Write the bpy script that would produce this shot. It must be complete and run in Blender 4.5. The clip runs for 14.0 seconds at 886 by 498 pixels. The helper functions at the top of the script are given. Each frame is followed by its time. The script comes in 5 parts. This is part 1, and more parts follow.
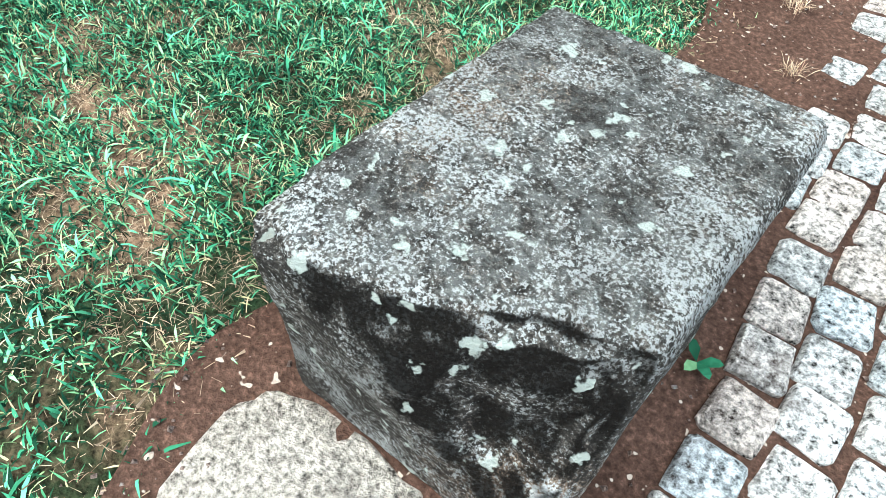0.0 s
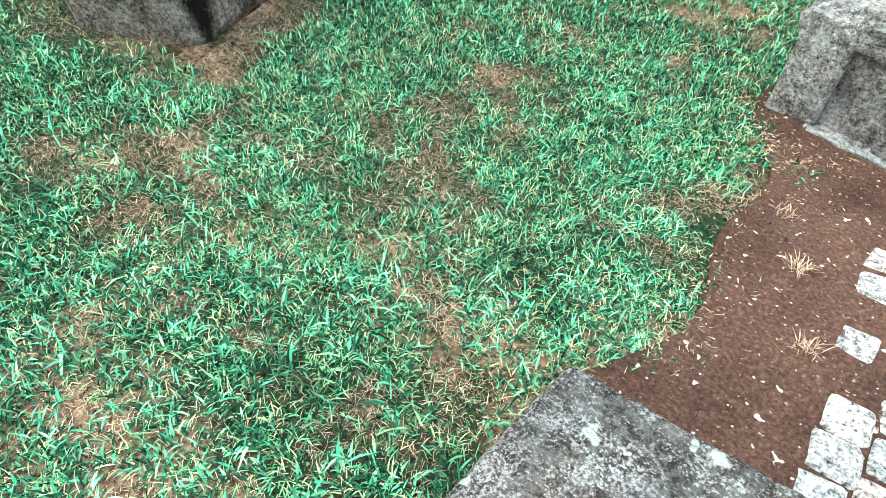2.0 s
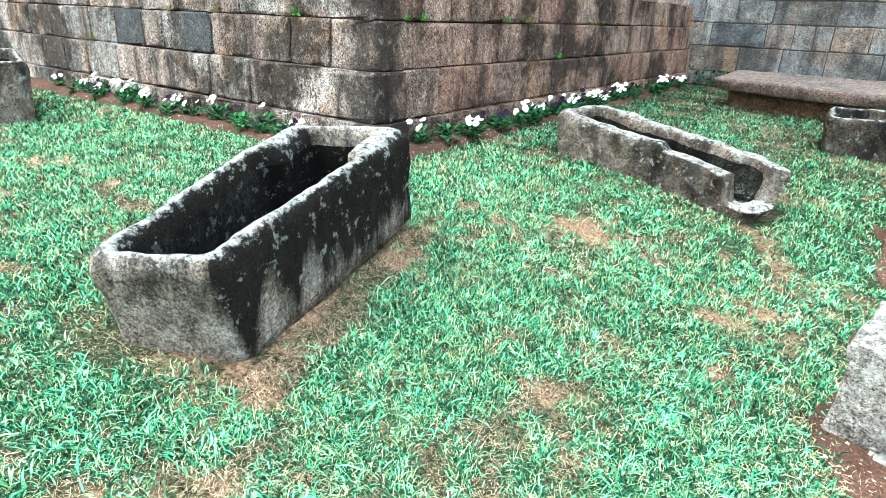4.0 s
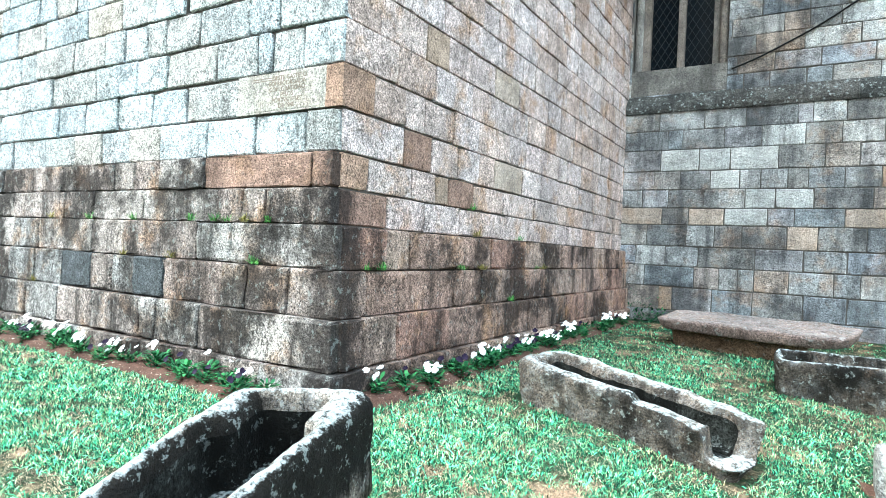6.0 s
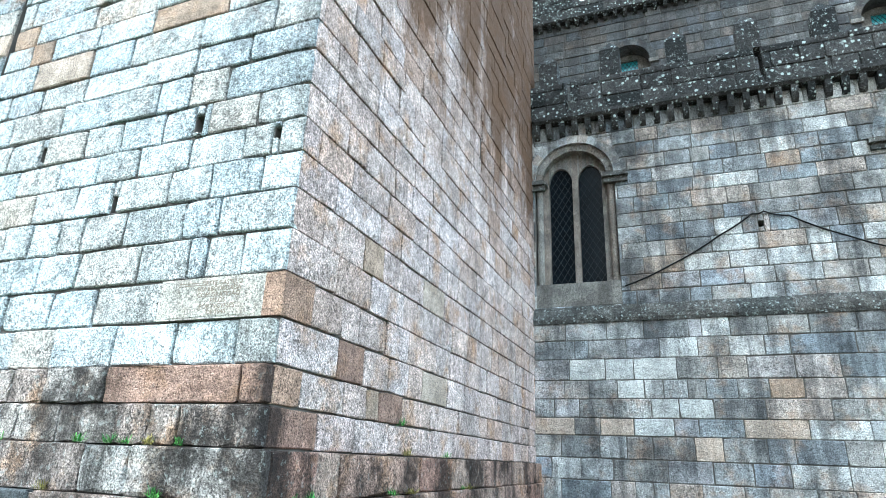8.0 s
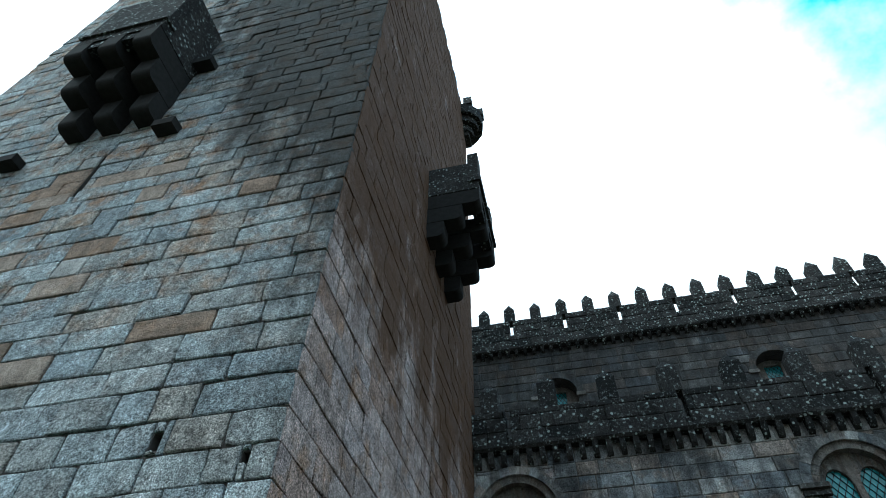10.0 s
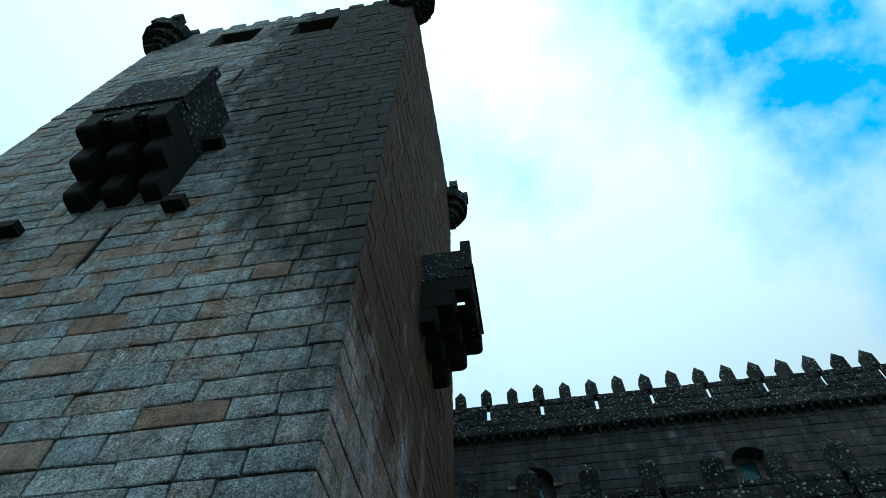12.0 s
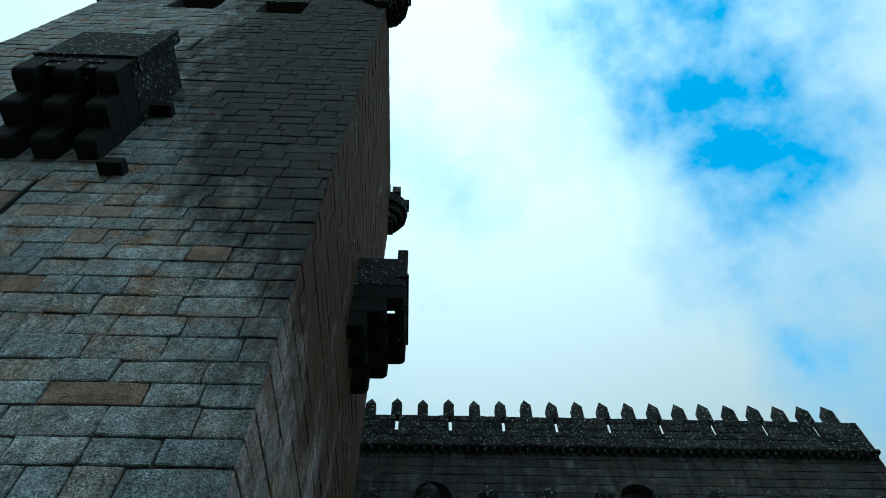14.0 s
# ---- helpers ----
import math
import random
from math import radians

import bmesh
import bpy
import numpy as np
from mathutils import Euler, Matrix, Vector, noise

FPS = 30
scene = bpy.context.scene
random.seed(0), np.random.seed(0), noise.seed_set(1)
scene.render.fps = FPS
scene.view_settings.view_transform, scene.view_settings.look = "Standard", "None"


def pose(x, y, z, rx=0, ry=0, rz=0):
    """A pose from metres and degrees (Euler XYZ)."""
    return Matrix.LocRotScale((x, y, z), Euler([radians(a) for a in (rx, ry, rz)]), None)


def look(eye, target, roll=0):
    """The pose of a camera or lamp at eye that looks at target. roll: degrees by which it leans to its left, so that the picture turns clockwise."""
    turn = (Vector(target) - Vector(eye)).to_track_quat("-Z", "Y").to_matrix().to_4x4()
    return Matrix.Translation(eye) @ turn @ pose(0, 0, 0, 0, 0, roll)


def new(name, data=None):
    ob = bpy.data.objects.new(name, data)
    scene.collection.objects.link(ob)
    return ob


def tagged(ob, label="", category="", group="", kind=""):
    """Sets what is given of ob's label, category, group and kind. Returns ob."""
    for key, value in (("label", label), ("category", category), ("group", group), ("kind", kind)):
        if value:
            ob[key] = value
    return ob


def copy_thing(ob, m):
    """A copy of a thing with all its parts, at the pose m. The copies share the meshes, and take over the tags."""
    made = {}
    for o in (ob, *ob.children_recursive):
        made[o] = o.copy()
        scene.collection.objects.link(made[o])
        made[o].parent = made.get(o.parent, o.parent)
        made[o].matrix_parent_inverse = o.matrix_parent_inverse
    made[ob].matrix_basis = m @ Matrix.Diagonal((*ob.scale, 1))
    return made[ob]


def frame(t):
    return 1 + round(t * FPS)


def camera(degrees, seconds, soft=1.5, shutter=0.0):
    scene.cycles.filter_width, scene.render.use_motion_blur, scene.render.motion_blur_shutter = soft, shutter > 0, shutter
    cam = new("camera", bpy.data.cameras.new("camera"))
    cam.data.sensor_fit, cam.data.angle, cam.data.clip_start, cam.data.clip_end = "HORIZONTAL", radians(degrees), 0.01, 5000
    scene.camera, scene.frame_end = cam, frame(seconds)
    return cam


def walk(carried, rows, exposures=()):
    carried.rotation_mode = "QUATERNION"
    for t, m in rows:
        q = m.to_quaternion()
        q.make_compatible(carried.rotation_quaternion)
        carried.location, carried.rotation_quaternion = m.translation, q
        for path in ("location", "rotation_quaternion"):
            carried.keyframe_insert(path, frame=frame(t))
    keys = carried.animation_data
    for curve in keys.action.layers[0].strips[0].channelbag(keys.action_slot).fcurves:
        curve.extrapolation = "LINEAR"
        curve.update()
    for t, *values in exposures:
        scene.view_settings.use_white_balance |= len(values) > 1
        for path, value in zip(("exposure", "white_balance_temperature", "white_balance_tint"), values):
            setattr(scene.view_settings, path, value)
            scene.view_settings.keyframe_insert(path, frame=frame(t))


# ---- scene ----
cam = camera(72.9, 14.0, 0.5)
PATH = [
    (0, (4.641, -4.699, 1.413), (3.938, -3.731, -0.19), 2.1),
    (0.5, (4.563, -4.65, 1.468), (3.86, -3.68, -0.134), 2.0),
    (1, (4.5, -4.602, 1.529), (3.762, -3.586, -0.027), 1.7),
    (1.5, (4.423, -4.506, 1.618), (3.623, -3.405, 0.153), 1.4),
    (2, (4.348, -4.38, 1.713), (3.472, -3.176, 0.378), 1.3),
    (2.5, (4.283, -4.314, 1.8), (3.333, -3.018, 0.61), 1.7),
    (2.7, (4.257, -4.307, 1.831), (3.278, -2.979, 0.701), 1.8),
    (3, (4.225, -4.282, 1.878), (3.204, -2.913, 0.837), 1.8),
    (3.5, (4.081, -4.276, 1.979), (3.022, -2.837, 1.079), 2.2),
    (3.7, (4.019, -4.278, 2.014), (2.947, -2.811, 1.179), 2.2),
    (5.8, (3.654, -4.107, 2.188), (2.598, -2.41, 2.127), 2.7),
    (6, (3.644, -4.113, 2.204), (2.604, -2.405, 2.207), 2.7),
    (6.5, (3.528, -4.074, 2.245), (2.562, -2.329, 2.392), 2.5),
    (7, (3.419, -4.059, 2.268), (2.5, -2.299, 2.506), 2.3),
    (7.5, (3.271, -4.101, 2.303), (2.44, -2.334, 2.735), 2.4),
    (8, (3.127, -4.137, 2.341), (2.425, -2.387, 3.008), 2.2),
    (8.2, (3.065, -4.192, 2.36), (2.412, -2.463, 3.123), 2.3),
    (8.5, (3.014, -4.196, 2.374), (2.414, -2.529, 3.302), 2.0),
    (9, (2.86, -4.255, 2.398), (2.371, -2.738, 3.607), 2.0),
    (9.2, (2.813, -4.279, 2.393), (2.368, -2.829, 3.697), 1.8),
    (11.3, (2.242, -4.712, 2.436), (2.029, -3.578, 4.07), 1.1),
    (11.5, (2.188, -4.766, 2.4), (1.988, -3.655, 4.05), 1.0),
    (12, (2.087, -4.908, 2.418), (1.909, -3.815, 4.084), 0.3),
    (12.5, (2.049, -5.073, 2.452), (1.903, -3.993, 4.13), 0.5),
    (13, (1.972, -5.122, 2.474), (1.913, -4.073, 4.176), 0.6),
    (13.5, (1.853, -5.063, 2.459), (1.888, -4.04, 4.177), -0.4),
    (14, (1.812, -5.068, 2.446), (1.873, -3.977, 4.122), -1.2),
]
EXPOSURES = [(0, 2.4, 6500, 8), (1.0, 2.45, 6500, 8), (1.6, 2.52, 6500, 8), (2.0, 2.58, 6600, 8), (2.5, 2.72, 6650, 8), (3.0, 2.95, 6650, 8), (3.5, 3.15, 6600, 8), (6.0, 3.56, 6060, 5), (7.5, 3.5, 5740, 4), (8.5, 3.42, 5720, 4), (9.0, 2.6, 5740, 4), (11.3, 0.58, 4960, -9), (12.5, 0.12, 5060, -11), (14, 0.05, 5120, -12)]
walk(cam, [(t, look(eye, target, roll)) for t, eye, target, roll in PATH], EXPOSURES)

# ---- light ----
SUN_ELEVATION, SUN_AZIMUTH = 50.0, 235.0   # degrees; azimuth from +y clockwise, so the sun stands over -x, -y
world = bpy.data.worlds.new("world")
scene.world = world
world.use_nodes = True


def links_of(tree):
    def node(kind, **values):
        nd = tree.nodes.new(kind)
        for key, value in values.items():
            if key.startswith("in_"):
                name = key[3:]
                sock = nd.inputs[int(name)] if name.isdigit() else nd.inputs[name.replace("_", " ")]
                if isinstance(value, bpy.types.NodeSocket):
                    tree.links.new(value, sock)
                else:
                    sock.default_value = value
            else:
                setattr_plain(nd, key, value)
        return nd
    return node


def setattr_plain(nd, key, value):
    if key == "operation":
        nd.operation = value
    elif key == "blend_type":
        nd.blend_type = value
    elif key == "data_type":
        nd.data_type = value
    elif key == "sky_type":
        nd.sky_type = value
    elif key == "feature":
        nd.feature = value
    elif key == "noise_dimensions":
        nd.noise_dimensions = value


def ramp(node, fac, stops):
    if len(stops) == 1:
        stops = [(0.0, stops[0][1]), (1.0, stops[0][1])]
    nd = node("ShaderNodeValToRGB", in_Fac=fac)
    el = nd.color_ramp.elements
    while len(el) < len(stops):
        el.new(0.5)
    for e, (p, c) in zip(el, stops):
        e.position = p
        e.color = (*c, 1) if not isinstance(c, (int, float)) else (c, c, c, 1)
    return nd.outputs["Color"]


def mixed(node, fac, a, b, blend="MIX"):
    nd = node("ShaderNodeMix", data_type="RGBA", blend_type=blend)
    tree = nd.id_data
    for sock, value in ((nd.inputs[0], fac), (nd.inputs[6], a), (nd.inputs[7], b)):
        if isinstance(value, bpy.types.NodeSocket):
            tree.links.new(value, sock)
        elif isinstance(value, (int, float)):
            sock.default_value = value
        else:
            sock.default_value = (*value, 1)
    return nd.outputs[2]


def build_world():
    tree = world.node_tree
    tree.nodes.clear()
    node = links_of(tree)
    sky = node("ShaderNodeTexSky", sky_type="NISHITA")
    sky.sun_disc = False
    sky.sun_elevation, sky.sun_rotation = radians(SUN_ELEVATION), radians(SUN_AZIMUTH)
    at = node("ShaderNodeTexCoord").outputs["Generated"]
    drift = node("ShaderNodeVectorMath", operation="ADD", in_0=at, in_1=(2.7, 1.7, 0.5)).outputs[0]
    big = node("ShaderNodeTexNoise", in_Vector=drift, in_Scale=2.3, in_Detail=7.0, in_Roughness=0.55)
    push = node("ShaderNodeSeparateXYZ", in_0=at)
    lean = node("ShaderNodeMath", operation="MULTIPLY_ADD", in_0=push.outputs["X"], in_1=-0.05, in_2=0.072)
    total = node("ShaderNodeMath", operation="ADD", in_0=big.outputs["Fac"], in_1=lean.outputs[0])
    low = node("ShaderNodeMapRange", in_0=push.outputs["Z"], in_1=0.15, in_2=0.6, in_3=0.3, in_4=0.0)
    total = node("ShaderNodeMath", operation="ADD", in_0=total.outputs[0], in_1=low.outputs[0])
    mask = ramp(node, total.outputs[0], [(0.37, 0.0), (0.47, 0.62), (0.6, 1.0)])
    dim = node("ShaderNodeVectorMath", operation="MULTIPLY", in_0=sky.outputs["Color"], in_1=(0.07, 0.31, 0.32))
    # the thin cloud is brightest overhead, where the sun stands behind it
    square = node("ShaderNodeMath", operation="MULTIPLY", in_0=push.outputs["Z"], in_1=push.outputs["Z"])
    rise = node("ShaderNodeMath", operation="MULTIPLY_ADD", in_0=square.outputs[0], in_1=1.05, in_2=0.25)
    grey = node("ShaderNodeVectorMath", operation="SCALE", in_0=(0.95, 1.0, 0.99))
    tree.links.new(rise.outputs[0], grey.inputs["Scale"])
    colour = mixed(node, mask, dim.outputs[0], grey.outputs[0])
    back = node("ShaderNodeBackground", in_Color=colour, in_Strength=1.0)
    node("ShaderNodeOutputWorld", in_Surface=back.outputs[0])


build_world()
sun = new("sun", bpy.data.lights.new("sun", "SUN"))
sun.data.energy, sun.data.angle, sun.data.color = 0.68, radians(24), (1.0, 0.94, 0.86)
az, el = radians(SUN_AZIMUTH), radians(SUN_ELEVATION)
sun.matrix_world = look((math.sin(az) * math.cos(el) * 60, math.cos(az) * math.cos(el) * 60, math.sin(el) * 60), (0, 0, 0))


# ---- materials ----
def material(name, paint):
    m = bpy.data.materials.new(name)
    m.use_nodes = True
    tree = m.node_tree
    node = links_of(tree)
    bsdf = tree.nodes["Principled BSDF"]
    bsdf.inputs["Specular IOR Level"].default_value = 0.06
    bsdf.inputs["Roughness"].default_value = 0.9
    paint(node, bsdf, tree)
    return m


def relief(node, tree, bsdf, height, strength=0.5, distance=0.02):
    b = node("ShaderNodeBump", in_Height=height, in_Strength=strength, in_Distance=distance)
    tree.links.new(b.outputs[0], bsdf.inputs["Normal"])


def place(node):
    return node("ShaderNodeNewGeometry").outputs["Position"]


def noise_of(node, at, scale, detail=4.0, rough=0.6, stretch=None):
    if stretch:
        at = node("ShaderNodeVectorMath", operation="MULTIPLY", in_0=at, in_1=stretch).outputs[0]
    return node("ShaderNodeTexNoise", in_Vector=at, in_Scale=scale, in_Detail=detail, in_Roughness=rough).outputs["Fac"]


def each(node):
    """A random number for each stone, whether it is an object or an island of a joined mesh."""
    a = node("ShaderNodeObjectInfo").outputs["Random"]
    b = node("ShaderNodeNewGeometry").outputs["Random Per Island"]
    s = node("ShaderNodeMath", operation="ADD", in_0=a, in_1=b)
    return node("ShaderNodeMath", operation="FRACT", in_0=s.outputs[0]).outputs[0]


def times(node, a, b):
    return node("ShaderNodeMath", operation="MULTIPLY", in_0=a, in_1=b).outputs[0]


def granite(name, tones, stain=0.5, spots=0.0, grain=0.5, streak=0.4, dark=(0.05, 0.048, 0.045), up_lichen=0.0, salt=0.0, rosette=0.0, rosette_scale=13.0, crust=None, crust_gain=1.6, crust_at=(0.80, 0.92), run_face=None, rust_from=None, lichen_at=(0.86, 1.0), rust=0.0, run_at=(0.48, 0.68), run_rise=0.0, growth_shade=None, stain_at=(0.48, 0.68), pits=0.0, growth_shade_tone=(0.03, 0.031, 0.032), growth_shade_lean=0.0, corner_run=0.0):
    """Granite: a tone for each stone, crystals, stains, runs of dirt, pale lichen; crust: which way black growth faces."""
    def paint(node, bsdf, tree):
        at = place(node)
        geo = node("ShaderNodeNewGeometry")
        k = len(tones)
        base = ramp(node, each(node), [((i + 0.5) / k, c) for i, c in enumerate(tones)])
        cloud = noise_of(node, at, 3.0, 6.0, 0.65)
        base = mixed(node, 0.6, base, ramp(node, cloud, [(0.3, 0.25), (0.7, 0.8)]), "OVERLAY")
        if rust:
            much = times(node, ramp(node, noise_of(node, at, 1.7, 5.0, 0.7), [(0.48 if rust_from else 0.52, 0.0), (0.66, 1.0)]), rust)
            if rust_from:
                rise = node("ShaderNodeMapRange", in_0=node("ShaderNodeSeparateXYZ", in_0=at).outputs["Z"], in_1=rust_from[0], in_2=rust_from[1], in_3=0.15, in_4=1.0).outputs[0]
                much = times(node, much, rise)
            base = mixed(node, much, base, (0.36, 0.2, 0.105))
        crystal = noise_of(node, at, 60.0, 4.0, 0.75)
        speck = ramp(node, crystal, [(0.33, max(0.0, 1.0 - 1.7 * grain)), (0.5, 1.0), (0.66, 1.0 + 1.3 * grain)])
        base = mixed(node, 1.0, base, speck, "MULTIPLY")
        mottle = noise_of(node, at, 17.0, 6.0, 0.8)
        base = mixed(node, 1.0, base, ramp(node, mottle, [(0.33, max(0.0, 1 - 0.75 * grain)), (0.5, 1.0), (0.68, 1 + 0.62 * grain)]), "MULTIPLY")
        if pits:
            hole = noise_of(node, at, 38.0, 5.0, 0.75)
            where = node("ShaderNodeMath", operation="MULTIPLY_ADD", in_0=noise_of(node, at, 2.4, 4.0, 0.6), in_1=0.5, in_2=hole).outputs[0]
            base = mixed(node, times(node, ramp(node, where, [(0.80, 0.0), (0.88, 1.0)]), pits), base, (0.025, 0.023, 0.022))
        if salt:
            pepper = noise_of(node, at, 140.0, 4.0, 0.75)
            patchy = noise_of(node, at, 7.0, 4.0, 0.6)
            both = node("ShaderNodeMath", operation="MULTIPLY_ADD", in_0=patchy, in_1=0.55, in_2=pepper).outputs[0]
            base = mixed(node, times(node, ramp(node, both, [(0.81, 0.0), (0.86, 1.0)]), salt), base, (0.5, 0.52, 0.53))
            base = mixed(node, times(node, ramp(node, both, [(0.70, 1.0), (0.745, 0.0)]), salt), base, (0.03, 0.028, 0.027))
        if stain:
            blot = noise_of(node, at, 0.9, 7.0, 0.68)
            base = mixed(node, times(node, ramp(node, blot, [(stain_at[0], 0.0), (stain_at[1], 1.0)]), stain), base, dark)
        if streak:
            run = noise_of(node, at, 3.5, 6.0, 0.65, (1.0, 1.0, 0.12))
            if run_rise:
                own = node("ShaderNodeSeparateXYZ", in_0=node("ShaderNodeTexCoord").outputs["Object"]).outputs["Z"]
                run = node("ShaderNodeMath", operation="MULTIPLY_ADD", in_0=own, in_1=run_rise, in_2=run).outputs[0]
            if run_face:
                side = node("ShaderNodeVectorMath", operation="DOT_PRODUCT", in_0=geo.outputs["Normal"], in_1=run_face).outputs["Value"]
                run = node("ShaderNodeMath", operation="ADD", in_0=side, in_1=run).outputs[0]
            base = mixed(node, times(node, ramp(node, run, [(run_at[0], 0.0), (run_at[1], 1.0)]), streak), base, dark)
        # Darker with height: black growth, plus the upper walls' dimmer light put into the colour.
        if growth_shade:
            z0, z1, most = growth_shade
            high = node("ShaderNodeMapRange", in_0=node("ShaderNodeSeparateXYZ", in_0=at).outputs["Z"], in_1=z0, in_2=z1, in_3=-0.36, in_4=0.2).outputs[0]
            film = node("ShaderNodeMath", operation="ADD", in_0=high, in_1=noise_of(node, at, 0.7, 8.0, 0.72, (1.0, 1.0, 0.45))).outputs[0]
            if growth_shade_lean:
                across = node("ShaderNodeMapRange", in_0=node("ShaderNodeSeparateXYZ", in_0=at).outputs["X"], in_1=-7.0, in_2=0.0, in_3=-growth_shade_lean, in_4=growth_shade_lean).outputs[0]
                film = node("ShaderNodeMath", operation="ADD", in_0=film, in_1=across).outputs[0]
            base = mixed(node, times(node, ramp(node, film, [(0.42, 0.0), (0.62, 1.0)]), most), base, growth_shade_tone)
        if corner_run:
            xyz = node("ShaderNodeSeparateXYZ", in_0=at)
            back = node("ShaderNodeMath", operation="MULTIPLY", in_0=xyz.outputs["X"], in_1=-1.0).outputs[0]
            back = node("ShaderNodeMath", operation="MAXIMUM", in_0=back, in_1=0.0).outputs[0]
            side = node("ShaderNodeMath", operation="MAXIMUM", in_0=xyz.outputs["Y"], in_1=0.0).outputs[0]
            far = node("ShaderNodeMath", operation="ADD", in_0=back, in_1=side).outputs[0]
            far = node("ShaderNodeMath", operation="ADD", in_0=far, in_1=noise_of(node, at, 4.0, 6.0, 0.7, (1.0, 1.0, 0.5))).outputs[0]
            base = mixed(node, times(node, ramp(node, far, [(0.55, 1.0), (0.82, 0.0)]), corner_run), base, (0.022, 0.018, 0.017))
        if crust:
            face = node("ShaderNodeVectorMath", operation="DOT_PRODUCT", in_0=geo.outputs["Normal"], in_1=crust).outputs["Value"]
            grow = times(node, noise_of(node, at, 6.0, 8.0, 0.78), 0.5)
            both = node("ShaderNodeMath", operation="MULTIPLY_ADD", in_0=face, in_1=crust_gain, in_2=node("ShaderNodeMath", operation="SUBTRACT", in_0=grow, in_1=0.9).outputs[0]).outputs[0]
            base = mixed(node, ramp(node, both, [(crust_at[0], 0.0), (crust_at[1], 0.96)]), base, (0.007, 0.006, 0.0055))
        if up_lichen:
            up = node("ShaderNodeSeparateXYZ", in_0=geo.outputs["Normal"]).outputs["Z"]
            scab = noise_of(node, at, 22.0, 7.0, 0.78)
            t = node("ShaderNodeMath", operation="MULTIPLY_ADD", in_0=up, in_1=0.42, in_2=scab)
            base = mixed(node, times(node, ramp(node, t.outputs[0], [(lichen_at[0], 0.0), (lichen_at[1], 1.0)]), up_lichen), base, (0.43, 0.46, 0.46))
        if spots:
            cell = noise_of(node, at, 12.0, 5.0, 0.75)
            base = mixed(node, times(node, ramp(node, cell, [(0.58, 0.0), (0.62, 1.0)]), spots), base, (0.52, 0.57, 0.55))
        if rosette:
            bend = node("ShaderNodeTexNoise", in_Vector=at, in_Scale=45.0, in_Detail=3.0)
            bent = node("ShaderNodeVectorMath", operation="MULTIPLY_ADD", in_0=bend.outputs["Color"], in_1=(0.05, 0.05, 0.05), in_2=at)
            cells = node("ShaderNodeTexVoronoi", in_Vector=bent.outputs[0], in_Scale=rosette_scale)
            pick = node("ShaderNodeSeparateXYZ", in_0=cells.outputs["Color"]).outputs["X"]
            size = node("ShaderNodeSeparateXYZ", in_0=cells.outputs["Color"]).outputs["Y"]
            near_mid = node("ShaderNodeMath", operation="MULTIPLY_ADD", in_0=size, in_1=-0.24, in_2=cells.outputs["Distance"]).outputs[0]
            disc = ramp(node, near_mid, [(0.07, 1.0), (0.15, 0.0)])
            base = mixed(node, times(node, times(node, disc, ramp(node, pick, [(0.5, 0.0), (0.52, 1.0)])), rosette), base, (0.5, 0.56, 0.53))
        tree.links.new(base, bsdf.inputs["Base Color"])
        h = node("ShaderNodeMath", operation="MULTIPLY_ADD", in_0=noise_of(node, at, 12.0, 5.0, 0.7), in_1=1.3, in_2=crystal)
        relief(node, tree, bsdf, h.outputs[0], 1.0, 0.03)
    return material(name, paint)


TOWER = [(0.352, 0.39, 0.406), (0.417, 0.448, 0.453), (0.308, 0.346, 0.366), (0.427, 0.383, 0.337), (0.454, 0.492, 0.502), (0.353, 0.369, 0.37), (0.309, 0.358, 0.388), (0.406, 0.444, 0.455), (0.33, 0.368, 0.389), (0.443, 0.487, 0.504), (0.385, 0.392, 0.382), (0.372, 0.383, 0.376), (0.334, 0.355, 0.357), (0.411, 0.448, 0.455), (0.483, 0.526, 0.537), (0.359, 0.357, 0.345)]
FLANK = [(0.454, 0.361, 0.338), (0.516, 0.411, 0.375), (0.381, 0.314, 0.296), (0.541, 0.441, 0.412), (0.431, 0.313, 0.262), (0.429, 0.351, 0.335), (0.502, 0.423, 0.408), (0.394, 0.297, 0.26), (0.48, 0.367, 0.323), (0.554, 0.463, 0.442), (0.395, 0.276, 0.226)]
PLINTH = [(0.274, 0.226, 0.205), (0.318, 0.258, 0.234), (0.235, 0.226, 0.22), (0.393, 0.345, 0.318), (0.24, 0.183, 0.162), (0.315, 0.306, 0.3), (0.355, 0.31, 0.286)]
NAVE = [(0.241, 0.26, 0.275), (0.362, 0.358, 0.352), (0.197, 0.216, 0.238), (0.277, 0.253, 0.234), (0.587, 0.574, 0.553), (0.282, 0.286, 0.29), (0.457, 0.443, 0.427), (0.222, 0.213, 0.204), (0.371, 0.349, 0.327), (0.199, 0.199, 0.199), (0.517, 0.498, 0.479), (0.317, 0.251, 0.206), (0.458, 0.383, 0.338), (0.311, 0.332, 0.365)]
tower_stone = granite("tower_granite", TOWER, 0.28, 0.0, 0.9, 0.25, rust=0.8, rust_from=(6.0, 8.5), growth_shade=(7.0, 18.0, 0.88), pits=0.7, growth_shade_lean=0.36, growth_shade_tone=(0.036, 0.033, 0.03))
# The flank's weaker light is painted in as brown that grows with height.
flank_stone = granite("tower_flank_granite", FLANK, 0.45, 0.0, 0.85, 0.22, (0.07, 0.055, 0.045), rust=0.65, growth_shade=(3.5, 10.5, 0.9), pits=0.6, growth_shade_tone=(0.09, 0.047, 0.024))
plinth_stone = granite("plinth_granite", PLINTH, 0.85, 0.2, 0.9, 0.75, (0.018, 0.015, 0.014), rust=0.6, stain_at=(0.47, 0.58), run_at=(0.49, 0.62), pits=0.8, corner_run=0.85)
